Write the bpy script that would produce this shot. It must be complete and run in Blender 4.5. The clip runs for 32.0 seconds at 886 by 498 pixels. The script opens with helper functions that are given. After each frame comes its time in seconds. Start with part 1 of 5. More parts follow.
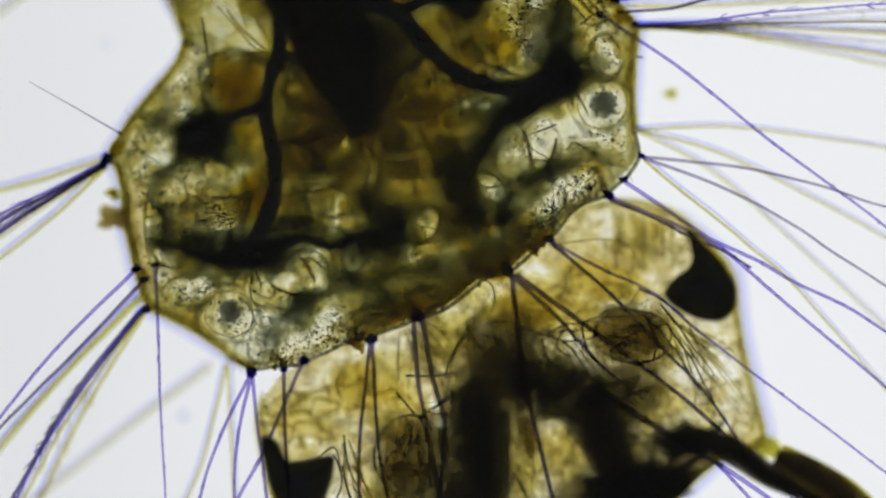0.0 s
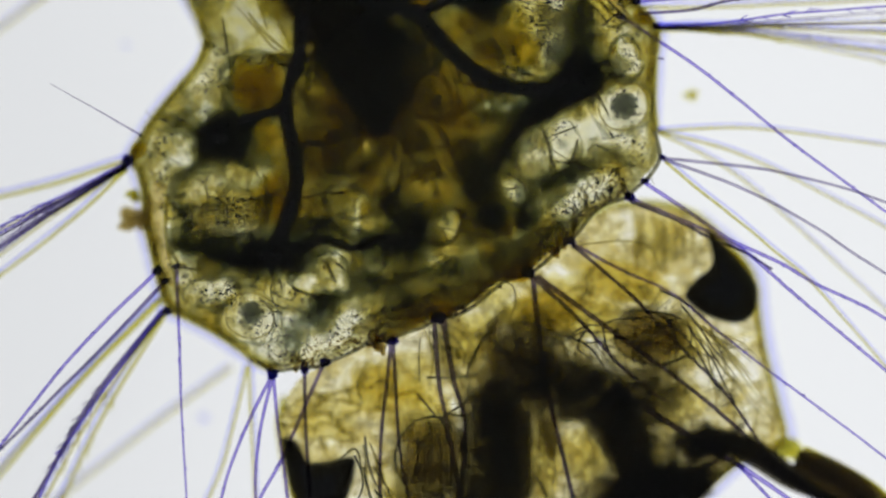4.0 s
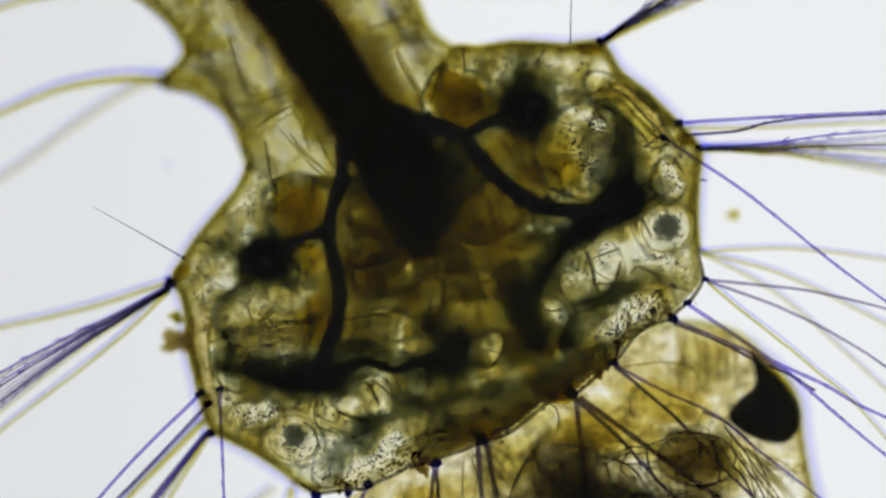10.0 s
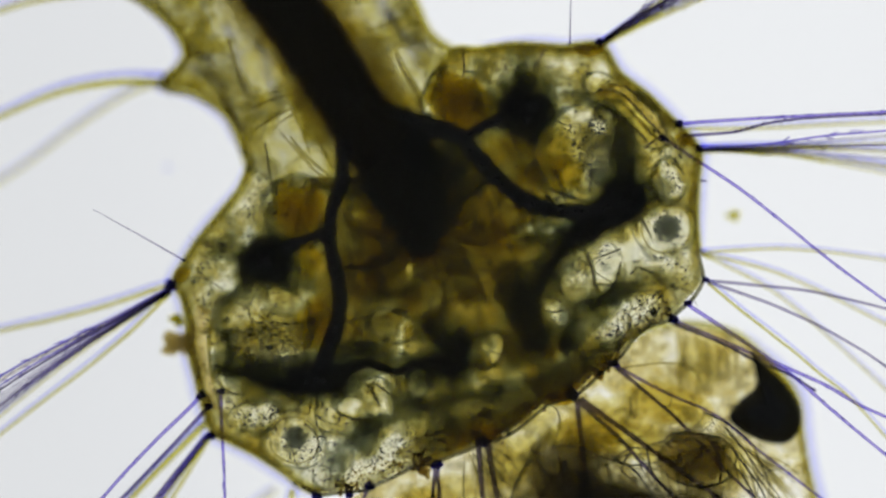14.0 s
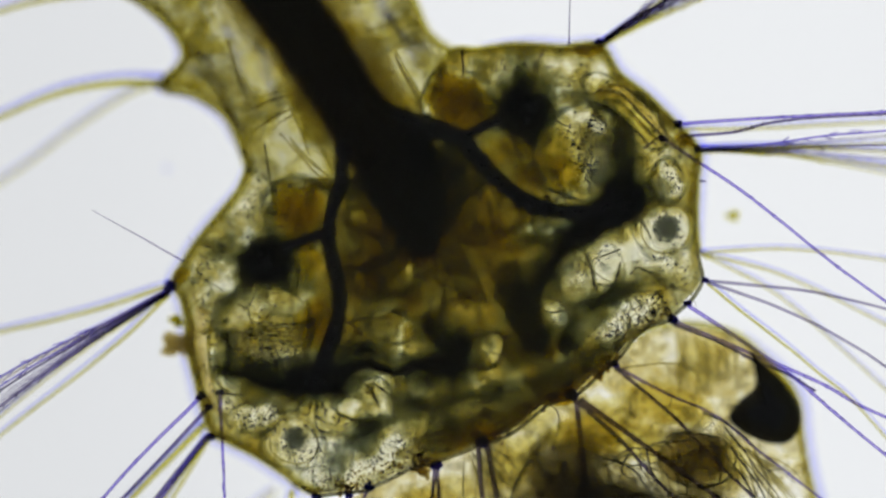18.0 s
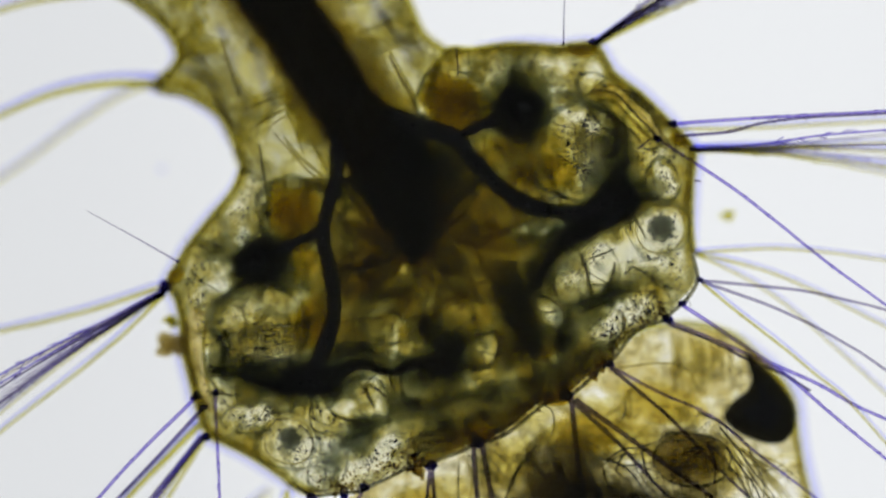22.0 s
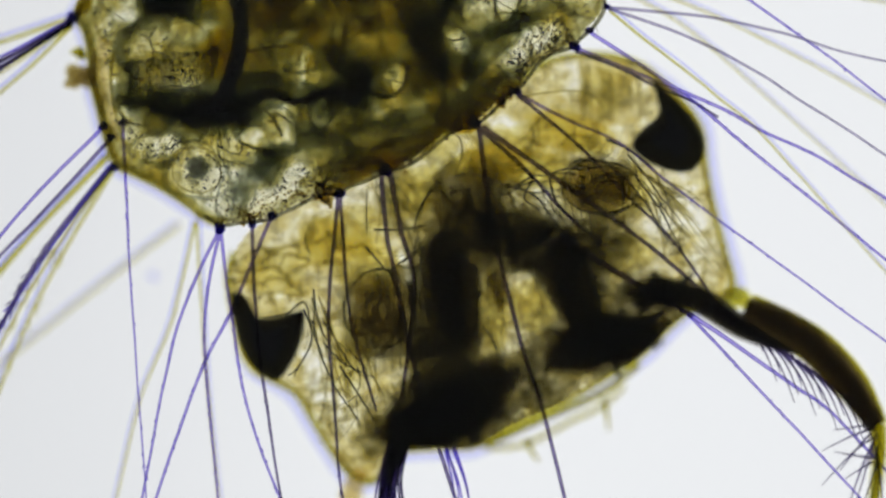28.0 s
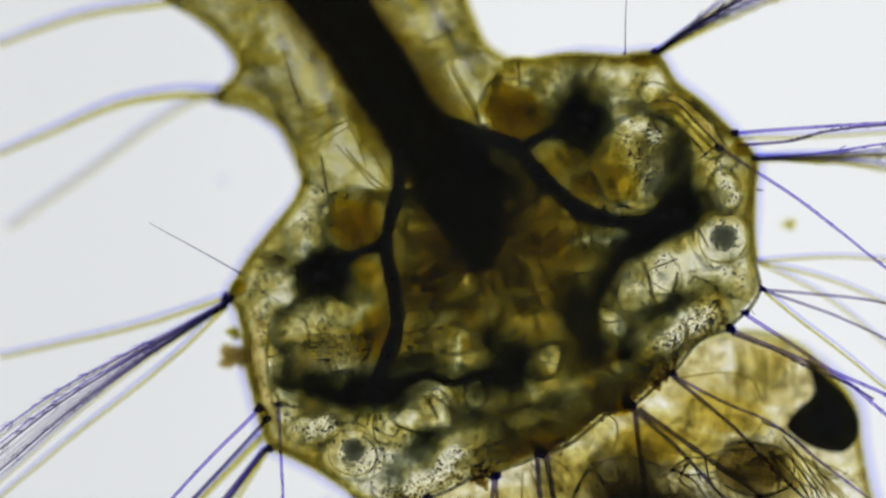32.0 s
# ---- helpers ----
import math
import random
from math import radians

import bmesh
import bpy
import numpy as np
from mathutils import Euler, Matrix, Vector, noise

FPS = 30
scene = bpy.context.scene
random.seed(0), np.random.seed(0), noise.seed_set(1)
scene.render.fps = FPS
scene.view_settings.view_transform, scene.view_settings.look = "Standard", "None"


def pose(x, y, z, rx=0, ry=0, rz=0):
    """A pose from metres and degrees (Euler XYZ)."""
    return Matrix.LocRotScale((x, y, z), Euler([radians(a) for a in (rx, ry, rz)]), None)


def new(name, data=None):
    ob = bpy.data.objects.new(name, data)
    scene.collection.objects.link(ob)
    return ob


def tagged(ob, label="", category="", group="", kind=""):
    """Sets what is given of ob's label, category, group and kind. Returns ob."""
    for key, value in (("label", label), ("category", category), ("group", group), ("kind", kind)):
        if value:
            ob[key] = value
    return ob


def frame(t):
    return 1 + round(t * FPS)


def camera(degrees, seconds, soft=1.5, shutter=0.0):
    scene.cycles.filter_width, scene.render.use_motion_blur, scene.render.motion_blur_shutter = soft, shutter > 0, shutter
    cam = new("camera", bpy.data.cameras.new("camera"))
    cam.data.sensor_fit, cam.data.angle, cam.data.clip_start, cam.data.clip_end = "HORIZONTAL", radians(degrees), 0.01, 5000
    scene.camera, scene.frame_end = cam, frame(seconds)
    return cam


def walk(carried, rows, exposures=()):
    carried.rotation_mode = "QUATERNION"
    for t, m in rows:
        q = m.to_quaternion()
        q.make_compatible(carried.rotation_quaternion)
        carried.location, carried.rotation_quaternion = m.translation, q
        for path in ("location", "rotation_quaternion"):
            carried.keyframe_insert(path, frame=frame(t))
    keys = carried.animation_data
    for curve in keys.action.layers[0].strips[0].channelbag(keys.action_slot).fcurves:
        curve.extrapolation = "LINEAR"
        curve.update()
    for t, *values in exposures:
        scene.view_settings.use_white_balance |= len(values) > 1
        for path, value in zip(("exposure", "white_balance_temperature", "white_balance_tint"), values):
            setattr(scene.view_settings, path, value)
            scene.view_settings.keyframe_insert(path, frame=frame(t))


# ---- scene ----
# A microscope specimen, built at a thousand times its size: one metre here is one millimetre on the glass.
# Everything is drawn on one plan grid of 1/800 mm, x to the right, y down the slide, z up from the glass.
MM = 1.0
UNIT = MM / 800.0
FOCUS = 215.0
EYE = 12.0 * MM


def at(x, y, z=0.0):
    return Vector(((x - 784.0) * UNIT, (441.0 - y) * UNIT, z * UNIT))


def head_at(x, y, z=0.0):
    """The head has a plan of its own, turned a little against the body's."""
    dx, dy = x - 784.0, y - 441.0
    return at(965.2 + dx - 0.0115 * dy, 926.8 + 0.0115 * dx + dy, z)


# camera: a microscope objective that looks straight down, the stage slides under it
cam = camera(math.degrees(2 * math.atan(784.0 * UNIT / (EYE - FOCUS * UNIT))), 32.0, soft=2.6)
cam.data.dof.use_dof = True
cam.data.dof.focus_distance = EYE - FOCUS * UNIT
cam.data.dof.aperture_fstop = 0.125
STAGE = [
    (0, 898.1, 659.5, 0.16),
    (2, 897.8, 659.5, 0.16),
    (2.5, 896.8, 659.5, 0.15),
    (3.5, 876, 657.5, 0.13),
    (4.5, 853.8, 652.8, 0.11),
    (5, 855.5, 620.7, 0.04),
    (5.5, 859.1, 555.7, 0.07),
    (6, 861.1, 527.5, 0.05),
    (6.5, 843.9, 519.2, -0.02),
    (7, 824.8, 463.5, 0.03),
    (7.5, 816.1, 442.2, 0.05),
    (8, 813.3, 441.2, -0.01),
    (8.5, 785.4, 441.2, 0.02),
    (9, 785, 440.9, -0.01),
    (10, 784.7, 440.7, -0.01),
    (11, 784.1, 439.6, -0.03),
    (11.5, 784, 438.3, -0.18),
    (14.5, 784.4, 437.8, -0.21),
    (16.5, 785.3, 436.9, -0.27),
    (18, 785.3, 436.9, -0.27),
    (18.5, 792.7, 437.6, -0.23),
    (19, 794.6, 436.7, -0.34),
    (22.5, 794.6, 436.7, -0.34),
    (23, 793.7, 438, -0.36),
    (23.5, 793.4, 442.4, -0.34),
    (24, 792.6, 444, -0.35),
    (24.5, 793.2, 444.8, -0.37),
    (25, 790.7, 475.7, -0.38),
    (25.5, 788, 535.8, -0.41),
    (26, 781.2, 639.3, -0.42),
    (26.5, 789.1, 748.1, -0.49),
    (27.2, 868, 850, -0.55),
    (27.9, 948, 915, -0.62),
    (28.5, 964.5, 926.8, -0.64),
    (29, 962.5, 926.2, -0.64),
    (29.5, 867.8, 913.3, -0.65),
    (30, 806.3, 900.4, -0.66),
    (30.5, 730.1, 808, -0.59),
    (31, 735.5, 639.5, -0.68),
    (31.5, 723.5, 499.2, -0.63),
    (32, 684, 417, -0.63),
]
rows = []
for t, x, y, turn in STAGE:
    p = at(x, y)
    rows.append((t, pose(p.x, p.y, EYE, 0, 0, turn)))
walk(cam, rows, exposures=[(0.0, 0.0), (32.0, 0.0)])
scene.cycles.transparent_max_bounces = 96
scene.cycles.max_bounces = 24

# light: a dim room, and the lamp below the slide
world = bpy.data.worlds.new("room")
scene.world = world
world.use_nodes = True
world.node_tree.nodes["Background"].inputs[0].default_value = (0.9, 0.95, 1.0, 1)
world.node_tree.nodes["Background"].inputs[1].default_value = 0.35


# ---- materials ----
def material(name):
    m = bpy.data.materials.new(name)
    m.use_nodes = True
    m.node_tree.nodes.clear()
    return m, m.node_tree.nodes, m.node_tree.links


def math_node(n, l, op, a, b=None, clamp=False):
    k = n.new("ShaderNodeMath")
    k.operation, k.use_clamp = op, clamp
    for i, v in enumerate((a, b)):
        if v is None:
            continue
        if isinstance(v, (int, float)):
            k.inputs[i].default_value = v
        else:
            l.new(v, k.inputs[i])
    return k.outputs[0]


def noise_node(n, l, size, detail=4.0, rough=0.6, dist=0.0):
    """Noise whose blotches are about size plan units wide."""
    g = n.new("ShaderNodeNewGeometry")
    k = n.new("ShaderNodeTexNoise")
    k.inputs["Scale"].default_value = 1.0 / (size * UNIT)
    k.inputs["Detail"].default_value, k.inputs["Roughness"].default_value = detail, rough
    k.inputs["Distortion"].default_value = dist
    l.new(g.outputs["Position"], k.inputs["Vector"])
    return k.outputs["Fac"]


def tissue(name, tint, density=1.0, uneven=0.5, size=60.0, fine=9.0, grit=0.0, solid=0.02, base=(0.2, 0.18, 0.08), net=0.0, second=None):
    """Clear living tissue: light that passes is tinted by Beer's law over the thickness of the part.
    tint: what one thickness lets through. uneven: how far the density wanders."""
    m, n, l = material(name)
    out = n.new("ShaderNodeOutputMaterial")
    a = n.new("ShaderNodeAttribute")
    a.attribute_name = "thick"
    k1 = noise_node(n, l, size, 5.0, 0.65, 0.6)
    k2 = noise_node(n, l, fine, 3.0, 0.6)
    wander = math_node(n, l, "MULTIPLY", math_node(n, l, "SUBTRACT", k1, 0.5), 4.0 * uneven)
    wander = math_node(n, l, "ADD", wander, math_node(n, l, "MULTIPLY", math_node(n, l, "SUBTRACT", k2, 0.5), 2.6 * uneven))
    dens = math_node(n, l, "MAXIMUM", math_node(n, l, "ADD", wander, 1.0), 0.04)
    if net:
        v = n.new("ShaderNodeTexVoronoi")
        v.feature = "DISTANCE_TO_EDGE"
        g = n.new("ShaderNodeNewGeometry")
        v.inputs["Scale"].default_value = 1.0 / (42.0 * UNIT)
        l.new(g.outputs["Position"], v.inputs["Vector"])
        near = math_node(n, l, "SUBTRACT", 1.0, math_node(n, l, "MULTIPLY", v.outputs["Distance"], 9.0), True)
        dens = math_node(n, l, "ADD", dens, math_node(n, l, "MULTIPLY", near, net))
    if grit:
        v = n.new("ShaderNodeTexVoronoi")
        g = n.new("ShaderNodeNewGeometry")
        v.inputs["Scale"].default_value = 1.0 / (8.0 * UNIT)
        l.new(g.outputs["Position"], v.inputs["Vector"])
        patch = math_node(n, l, "MULTIPLY", math_node(n, l, "SUBTRACT", noise_node(n, l, 70, 3.0), 0.5), 8.0, True)
        spots = math_node(n, l, "MULTIPLY", math_node(n, l, "MULTIPLY", math_node(n, l, "SUBTRACT", 0.40, v.outputs["Distance"]), 7.0, True), patch)
        dens = math_node(n, l, "MAXIMUM", math_node(n, l, "ADD", dens, math_node(n, l, "MULTIPLY", spots, grit * 1.3)), 0.05)
    # the grain lies in the upper skin: it counts fully in thin flesh and fades against the bulk of thick flesh
    skin = math_node(n, l, "MULTIPLY", math_node(n, l, "MINIMUM", a.outputs["Fac"], 1.9), math_node(n, l, "SUBTRACT", dens, 1.0))
    dens = math_node(n, l, "MAXIMUM", math_node(n, l, "ADD", a.outputs["Fac"], skin), 0.0)
    dens = math_node(n, l, "MULTIPLY", dens, density * 0.5)
    comb = n.new("ShaderNodeCombineColor")
    hue = None
    if second:
        hue = math_node(n, l, "MULTIPLY", math_node(n, l, "SUBTRACT", noise_node(n, l, 58, 4.0, 0.6, 1.0), 0.38), 4.0, True)
    for i, c in enumerate(tint):
        c = max(c, 0.0005)
        if hue is not None:
            c = math_node(n, l, "ADD", c, math_node(n, l, "MULTIPLY", hue, second[i] - c))
        l.new(math_node(n, l, "POWER", c, dens), comb.inputs[i])
    tr = n.new("ShaderNodeBsdfTransparent")
    l.new(comb.outputs[0], tr.inputs[0])
    if solid <= 0:
        l.new(tr.outputs[0], out.inputs[0])
        return m
    p = n.new("ShaderNodeBsdfPrincipled")
    p.inputs["Base Color"].default_value = (*base, 1)
    p.inputs["Roughness"].default_value = 0.85
    p.inputs["Specular IOR Level"].default_value = 0.08
    mix = n.new("ShaderNodeMixShader")
    l.new(math_node(n, l, "MULTIPLY", math_node(n, l, "MINIMUM", a.outputs["Fac"], 1.0), solid), mix.inputs[0])
    l.new(tr.outputs[0], mix.inputs[1])
    l.new(p.outputs[0], mix.inputs[2])
    l.new(mix.outputs[0], out.inputs[0])
    return m


def lamp_material():
    m, n, l = material("lamp_glow")
    out, e = n.new("ShaderNodeOutputMaterial"), n.new("ShaderNodeEmission")
    # vignetting painted into the glow: the strength falls off towards low x
    g = n.new("ShaderNodeNewGeometry")
    sep = n.new("ShaderNodeSeparateXYZ")
    l.new(g.outputs["Position"], sep.inputs[0])
    ramp = n.new("ShaderNodeMapRange")
    ramp.interpolation_type = "SMOOTHSTEP"
    for i, v in enumerate((-1.1 * MM, 0.3 * MM, 0.80, 0.915)):
        ramp.inputs[i + 1].default_value = v
    l.new(sep.outputs["X"], ramp.inputs[0])
    l.new(ramp.outputs[0], e.inputs[1])
    e.inputs[0].default_value = (0.962, 0.972, 1.0, 1)
    l.new(e.outputs[0], out.inputs[0])
    return m


def glass_material():
    m, n, l = material("clear_glass")
    out, p = n.new("ShaderNodeOutputMaterial"), n.new("ShaderNodeBsdfPrincipled")
    p.inputs["Base Color"].default_value = (0.99, 1.0, 0.995, 1)
    p.inputs["Roughness"].default_value = 0.0
    p.inputs["IOR"].default_value = 1.33
    p.inputs["Transmission Weight"].default_value = 1.0
    l.new(p.outputs[0], out.inputs[0])
    return m


def veil_material():
    """Flat clear glass, thin enough to bend no light: it mirrors a little of the room, as a veil over the darks."""
    m, n, l = material("veil_glass")
    out, mix = n.new("ShaderNodeOutputMaterial"), n.new("ShaderNodeMixShader")
    tr, gl = n.new("ShaderNodeBsdfTransparent"), n.new("ShaderNodeBsdfGlossy")
    gl.inputs["Roughness"].default_value = 0.05
    mix.inputs[0].default_value = 0.0065
    l.new(tr.outputs[0], mix.inputs[1])
    l.new(gl.outputs[0], mix.inputs[2])
    l.new(mix.outputs[0], out.inputs[0])
    return m


CUTICLE = tissue("pale_cuticle", (0.95, 0.935, 0.80), 1.0, 0.3, 75, 10)
FLESH = tissue("thorax_flesh", (0.555, 0.485, 0.16), 1.0, 0.36, 22, 3.4, grit=0.6, second=(0.475, 0.46, 0.26), solid=0.02, base=(0.2, 0.2, 0.12))
DARKFLESH = tissue("dark_green_flesh", (0.38, 0.41, 0.36), 1.1, 0.36, 20, 4, grit=0.4, solid=0.02, base=(0.16, 0.17, 0.12))
RIM = tissue("olive_cuticle_edge", (0.30, 0.26, 0.03), 1.0, 0.3, 40, 8)
FLANK = tissue("abdomen_flesh", (0.565, 0.51, 0.145), 1.0, 0.3, 26, 6, grit=0.3, second=(0.54, 0.53, 0.38))
HEADSKIN = tissue("head_capsule", (0.955, 0.935, 0.85), 1.0, 0.3, 60, 10)
HEADFLESH = tissue("head_flesh", (0.77, 0.67, 0.28), 1.0, 0.2, 44, 7, net=0.06, second=(0.75, 0.70, 0.46), solid=0.03)
HEADDARK = tissue("dark_head_muscle", (0.385, 0.375, 0.30), 1.5, 0.34, 24, 5, grit=0.2, solid=0.015, base=(0.12, 0.11, 0.08))
BLACK = tissue("black_pigment", (0.004, 0.004, 0.004), 1.6, 0.1, 40, 10, solid=1.0, base=(0.005, 0.005, 0.005))
GUT = tissue("gut_content", (0.016, 0.013, 0.006), 1.2, 0.15, 40, 9, solid=0.3, base=(0.02, 0.02, 0.017))
TRACHEA = tissue("tracheal_wall", (0.035, 0.038, 0.028), 1.1, 0.35, 24, 7, solid=0.35, base=(0.022, 0.022, 0.02))
TWIG = tissue("fine_air_tube", (0.16, 0.155, 0.09), 1.0, 0.3, 30, 8, solid=0.0)
# clear olive: muscle fibres, folds, cell walls, and the painted shading of the horns
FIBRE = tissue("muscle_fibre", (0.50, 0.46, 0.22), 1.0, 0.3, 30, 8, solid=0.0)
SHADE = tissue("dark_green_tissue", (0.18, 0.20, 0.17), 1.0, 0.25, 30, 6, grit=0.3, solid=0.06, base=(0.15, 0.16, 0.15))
BROWN = tissue("brown_tissue", (0.27, 0.20, 0.05), 1.0, 0.4, 45, 9)
ORANGE = tissue("orange_fat", (0.55, 0.43, 0.035), 1.25, 0.3, 26, 5, grit=0.3)
CREAM = tissue("cream_fat", (0.96, 0.95, 0.88), 1.0, 0.3, 30, 8)
TAN = tissue("tan_horn", (0.78, 0.66, 0.33), 1.0, 0.15, 30, 7, solid=0.06, base=(0.4, 0.33, 0.18))
GRAIN = tissue("granule", (0.09, 0.1, 0.125), 1.1, 0.1, 20, 5, solid=0.05)
FATGRAIN = tissue("fat_granule", (0.15, 0.17, 0.24), 1.1, 0.1, 20, 5, solid=0.05)
SETA = tissue("violet_seta", (0.19, 0.14, 0.60), 1.6, 0.15, 60, 10, solid=0.02, base=(0.05, 0.04, 0.09))
SETADARK = tissue("dark_seta", (0.10, 0.075, 0.21), 1.8, 0.15, 60, 10, solid=0.05, base=(0.03, 0.02, 0.03))
SETAPALE = tissue("straw_seta", (0.42, 0.38, 0.02), 1.4, 0.15, 60, 10, solid=0.03, base=(0.2, 0.19, 0.05))
SETAGREY = tissue("grey_seta", (0.25, 0.22, 0.36), 1.6, 0.15, 60, 10, solid=0.02, base=(0.05, 0.05, 0.07))
KNOB = tissue("violet_socket", (0.045, 0.03, 0.34), 1.2, 0.1, 30, 6, solid=0.1, base=(0.02, 0.015, 0.04))
# pale blue for the painted lens fringe round the body, and for specks
HEM = tissue("blue_fringe_and_speck", (0.70, 0.71, 1.0), 1.0, 0.2, 60, 20, solid=0.0)
HORN = tissue("antenna_horn", (0.09, 0.065, 0.022), 1.0, 0.35, 30, 8, solid=0.1, base=(0.05, 0.04, 0.02))
# lilac of the bristles' painted lens fringe and of the abdomen strands
LILAC = tissue("lilac_halo_and_strand", (0.55, 0.56, 0.97), 1.0, 0.15, 60, 10, solid=0.0)
LAMP, GLASS, VEIL = lamp_material(), glass_material(), veil_material()


# ---- builders ----
def mesh_object(name, verts, faces, thick, mat, parent=None, label="", smooth=True):
    me = bpy.data.meshes.new(name)
    me.from_pydata([tuple(v) for v in verts], [], faces)
    if thick is not None:
        me.attributes.new("thick", "FLOAT", "POINT").data.foreach_set("value", thick)
    if smooth:
        me.polygons.foreach_set("use_smooth", [True] * len(me.polygons))
    me.materials.append(mat)
    ob = new(name, me)
    if parent is not None:
        ob.parent = parent
    if label:
        ob["label"] = label
    return ob


def smooth_line(pts, n, closed=False):
    """Catmull-Rom through the points; each may carry any number of values."""
    pts = [np.array(p, float) for p in pts]
    k = len(pts)
    out = []
    spans = k if closed else k - 1
    for i in range(n + (0 if closed else 1)):
        u = i / n * spans
        j = min(int(u), spans - 1)
        f = u - j
        if closed:
            p0, p1, p2, p3 = (pts[(j + d) % k] for d in (-1, 0, 1, 2))
        else:
            p0, p1, p2, p3 = (pts[min(max(j + d, 0), k - 1)] for d in (-1, 0, 1, 2))
        out.append(0.5 * (2 * p1 + (p2 - p0) * f + (2 * p0 - 5 * p1 + 4 * p2 - p3) * f * f + (3 * p1 - p0 - 3 * p2 + p3) * f ** 3))
    return out


def lobe(name, outline, low, high, mat, parent, label="", n=48, rings=7, flat=0.5, full=1.0, rough=0.0, plan=at, centre=None, power=None):
    """A closed cushion over a smooth outline: low and high are the heights of its underside and top."""
    line = smooth_line(outline, n, True)
    if rough:
        line = [p + rough * np.array((noise.noise((p[0] * 0.06, p[1] * 0.06, 1.3)), noise.noise((p[0] * 0.06, p[1] * 0.06, 7.7)))) for p in line]
    c = np.array(centre) if centre is not None else sum(line) / len(line)
    mid, half = (low + high) / 2, (high - low) / 2
    verts, faces, thick = [], [], []
    ss = [math.sin(math.pi / 2 * i / rings) for i in range(rings, 0, -1)]
    layers = []
    for side in (1, -1):
        for s in ss:
            if side == -1 and s == ss[0]:
                layers.append(layers[0])
                continue
            h = max(0.0, 1 - s * s) ** flat
            base = len(verts)
            for p in line:
                q = c + (p - c) * s
                bump = noise.noise((q[0] * 0.03, q[1] * 0.03, mid * 0.1)) * 0.12 * h
                verts.append(plan(q[0], q[1], mid + side * half * (h + bump)))
                thick.append(full * (max(0.0, 1 - s * s) ** (power if power else flat)))
            layers.append(base)
        verts.append(plan(c[0], c[1], mid + side * half))
        thick.append(full)
        tip = len(verts) - 1
        rows_here = layers[-rings:]
        for a, b in zip(rows_here, rows_here[1:]):
            for i in range(n):
                j = (i + 1) % n
                faces.append((a + i, a + j, b + j, b + i) if side == -1 else (a + j, a + i, b + i, b + j))
        b = rows_here[-1]
        for i in range(n):
            j = (i + 1) % n
            faces.append((b + i, b + j, tip) if side == -1 else (b + j, b + i, tip))
    return mesh_object(name, verts, faces, thick, mat, parent, label)


def oval(x, y, rx, ry, turn=0.0, wob=0.12, seed=0.0, n=14):
    """The outline of an uneven oval."""
    a = math.radians(turn)
    out = []
    for i in range(n):
        t = 2 * math.pi * i / n
        r = 1 + wob * 2 * noise.noise((math.cos(t) * 1.3 + x * 0.37, math.sin(t) * 1.3 + y * 0.21, seed))
        u, v = rx * r * math.cos(t), ry * r * math.sin(t)
        out.append((x + u * math.cos(a) - v * math.sin(a), y + u * math.sin(a) + v * math.cos(a)))
    return out


def tube_data(pts, sides=8, step=10.0, hollow=False, squash=1.0, plan=at, full=1.0, wave=0.0, lump=0.0, soft=1.0):
    """Verts, faces and thickness of a tapered tube along points (x, y, z, radius)."""
    length = sum(math.dist(a[:2], b[:2]) for a, b in zip(pts, pts[1:]))
    k = max(3, int(length / step))
    line = smooth_line(pts, k)
    verts, faces, thick = [], [], []
    for i, p in enumerate(line):
        d = line[min(i + 1, k)] - line[max(i - 1, 0)]
        d = d[:2] / (np.linalg.norm(d[:2]) + 1e-9)
        side = np.array((-d[1], d[0]))
        sway = wave * noise.noise((i * 0.11, p[0] * 0.01, p[1] * 0.01)) if wave else 0.0
        r = max(p[3], 0.4) * (1 + lump * noise.noise((p[0] * 0.05, p[1] * 0.05, 3.3)))
        for j in range(sides):
            t = 2 * math.pi * j / sides
            u, v = math.cos(t), math.sin(t)
            q = p[:2] + side * (u * r + sway)
            verts.append(plan(q[0], q[1], p[2] + v * r * squash))
            thick.append(full * ((0.22 + 0.78 * u * u) if hollow else max(0.0, 1 - 0.97 * u * u) ** soft))
    for i in range(k):
        for j in range(sides):
            m = (j + 1) % sides
            a, b = i * sides, (i + 1) * sides
            faces.append((a + j, a + m, b + m, b + j))
    faces.append(tuple(range(sides - 1, -1, -1)))
    faces.append(tuple(range(k * sides, (k + 1) * sides)))
    return verts, faces, thick


def tube(name, pts, mat, parent, label="", **kw):
    v, f, t = tube_data(pts, **kw)
    return mesh_object(name, v, f, t, mat, parent, label)


def joined(name, pieces, mat, parent, label="", kind=""):
    verts, faces, thick = [], [], []
    for v, f, t in pieces:
        o = len(verts)
        verts += v
        faces += [tuple(i + o for i in q) for q in f]
        thick += t
    ob = mesh_object(name, verts, faces, thick, mat, parent, label)
    if kind:
        ob["kind"] = kind
    return ob


def bead_data(x, y, z, r, plan=at, core=1.0, skin=0.25):
    """A small round grain; core and skin are the thickness at its middle and round its edge."""
    verts, thick, faces = [], [], []
    rings = ((-0.75, 0.66), (0.0, 1.0), (0.75, 0.66))
    for h, s in rings:
        for j in range(6):
            t = math.pi / 3 * j
            verts.append(plan(x + r * s * math.cos(t), y + r * s * math.sin(t), z + r * h))
            thick.append(core if s < 0.9 else skin)
    for a in (0, 6):
        for j in range(6):
            m = (j + 1) % 6
            faces.append((a + j, a + 6 + j, a + 6 + m, a + m))
    faces.append((0, 1, 2, 3, 4, 5))
    faces.append((17, 16, 15, 14, 13, 12))
    return verts, faces, thick


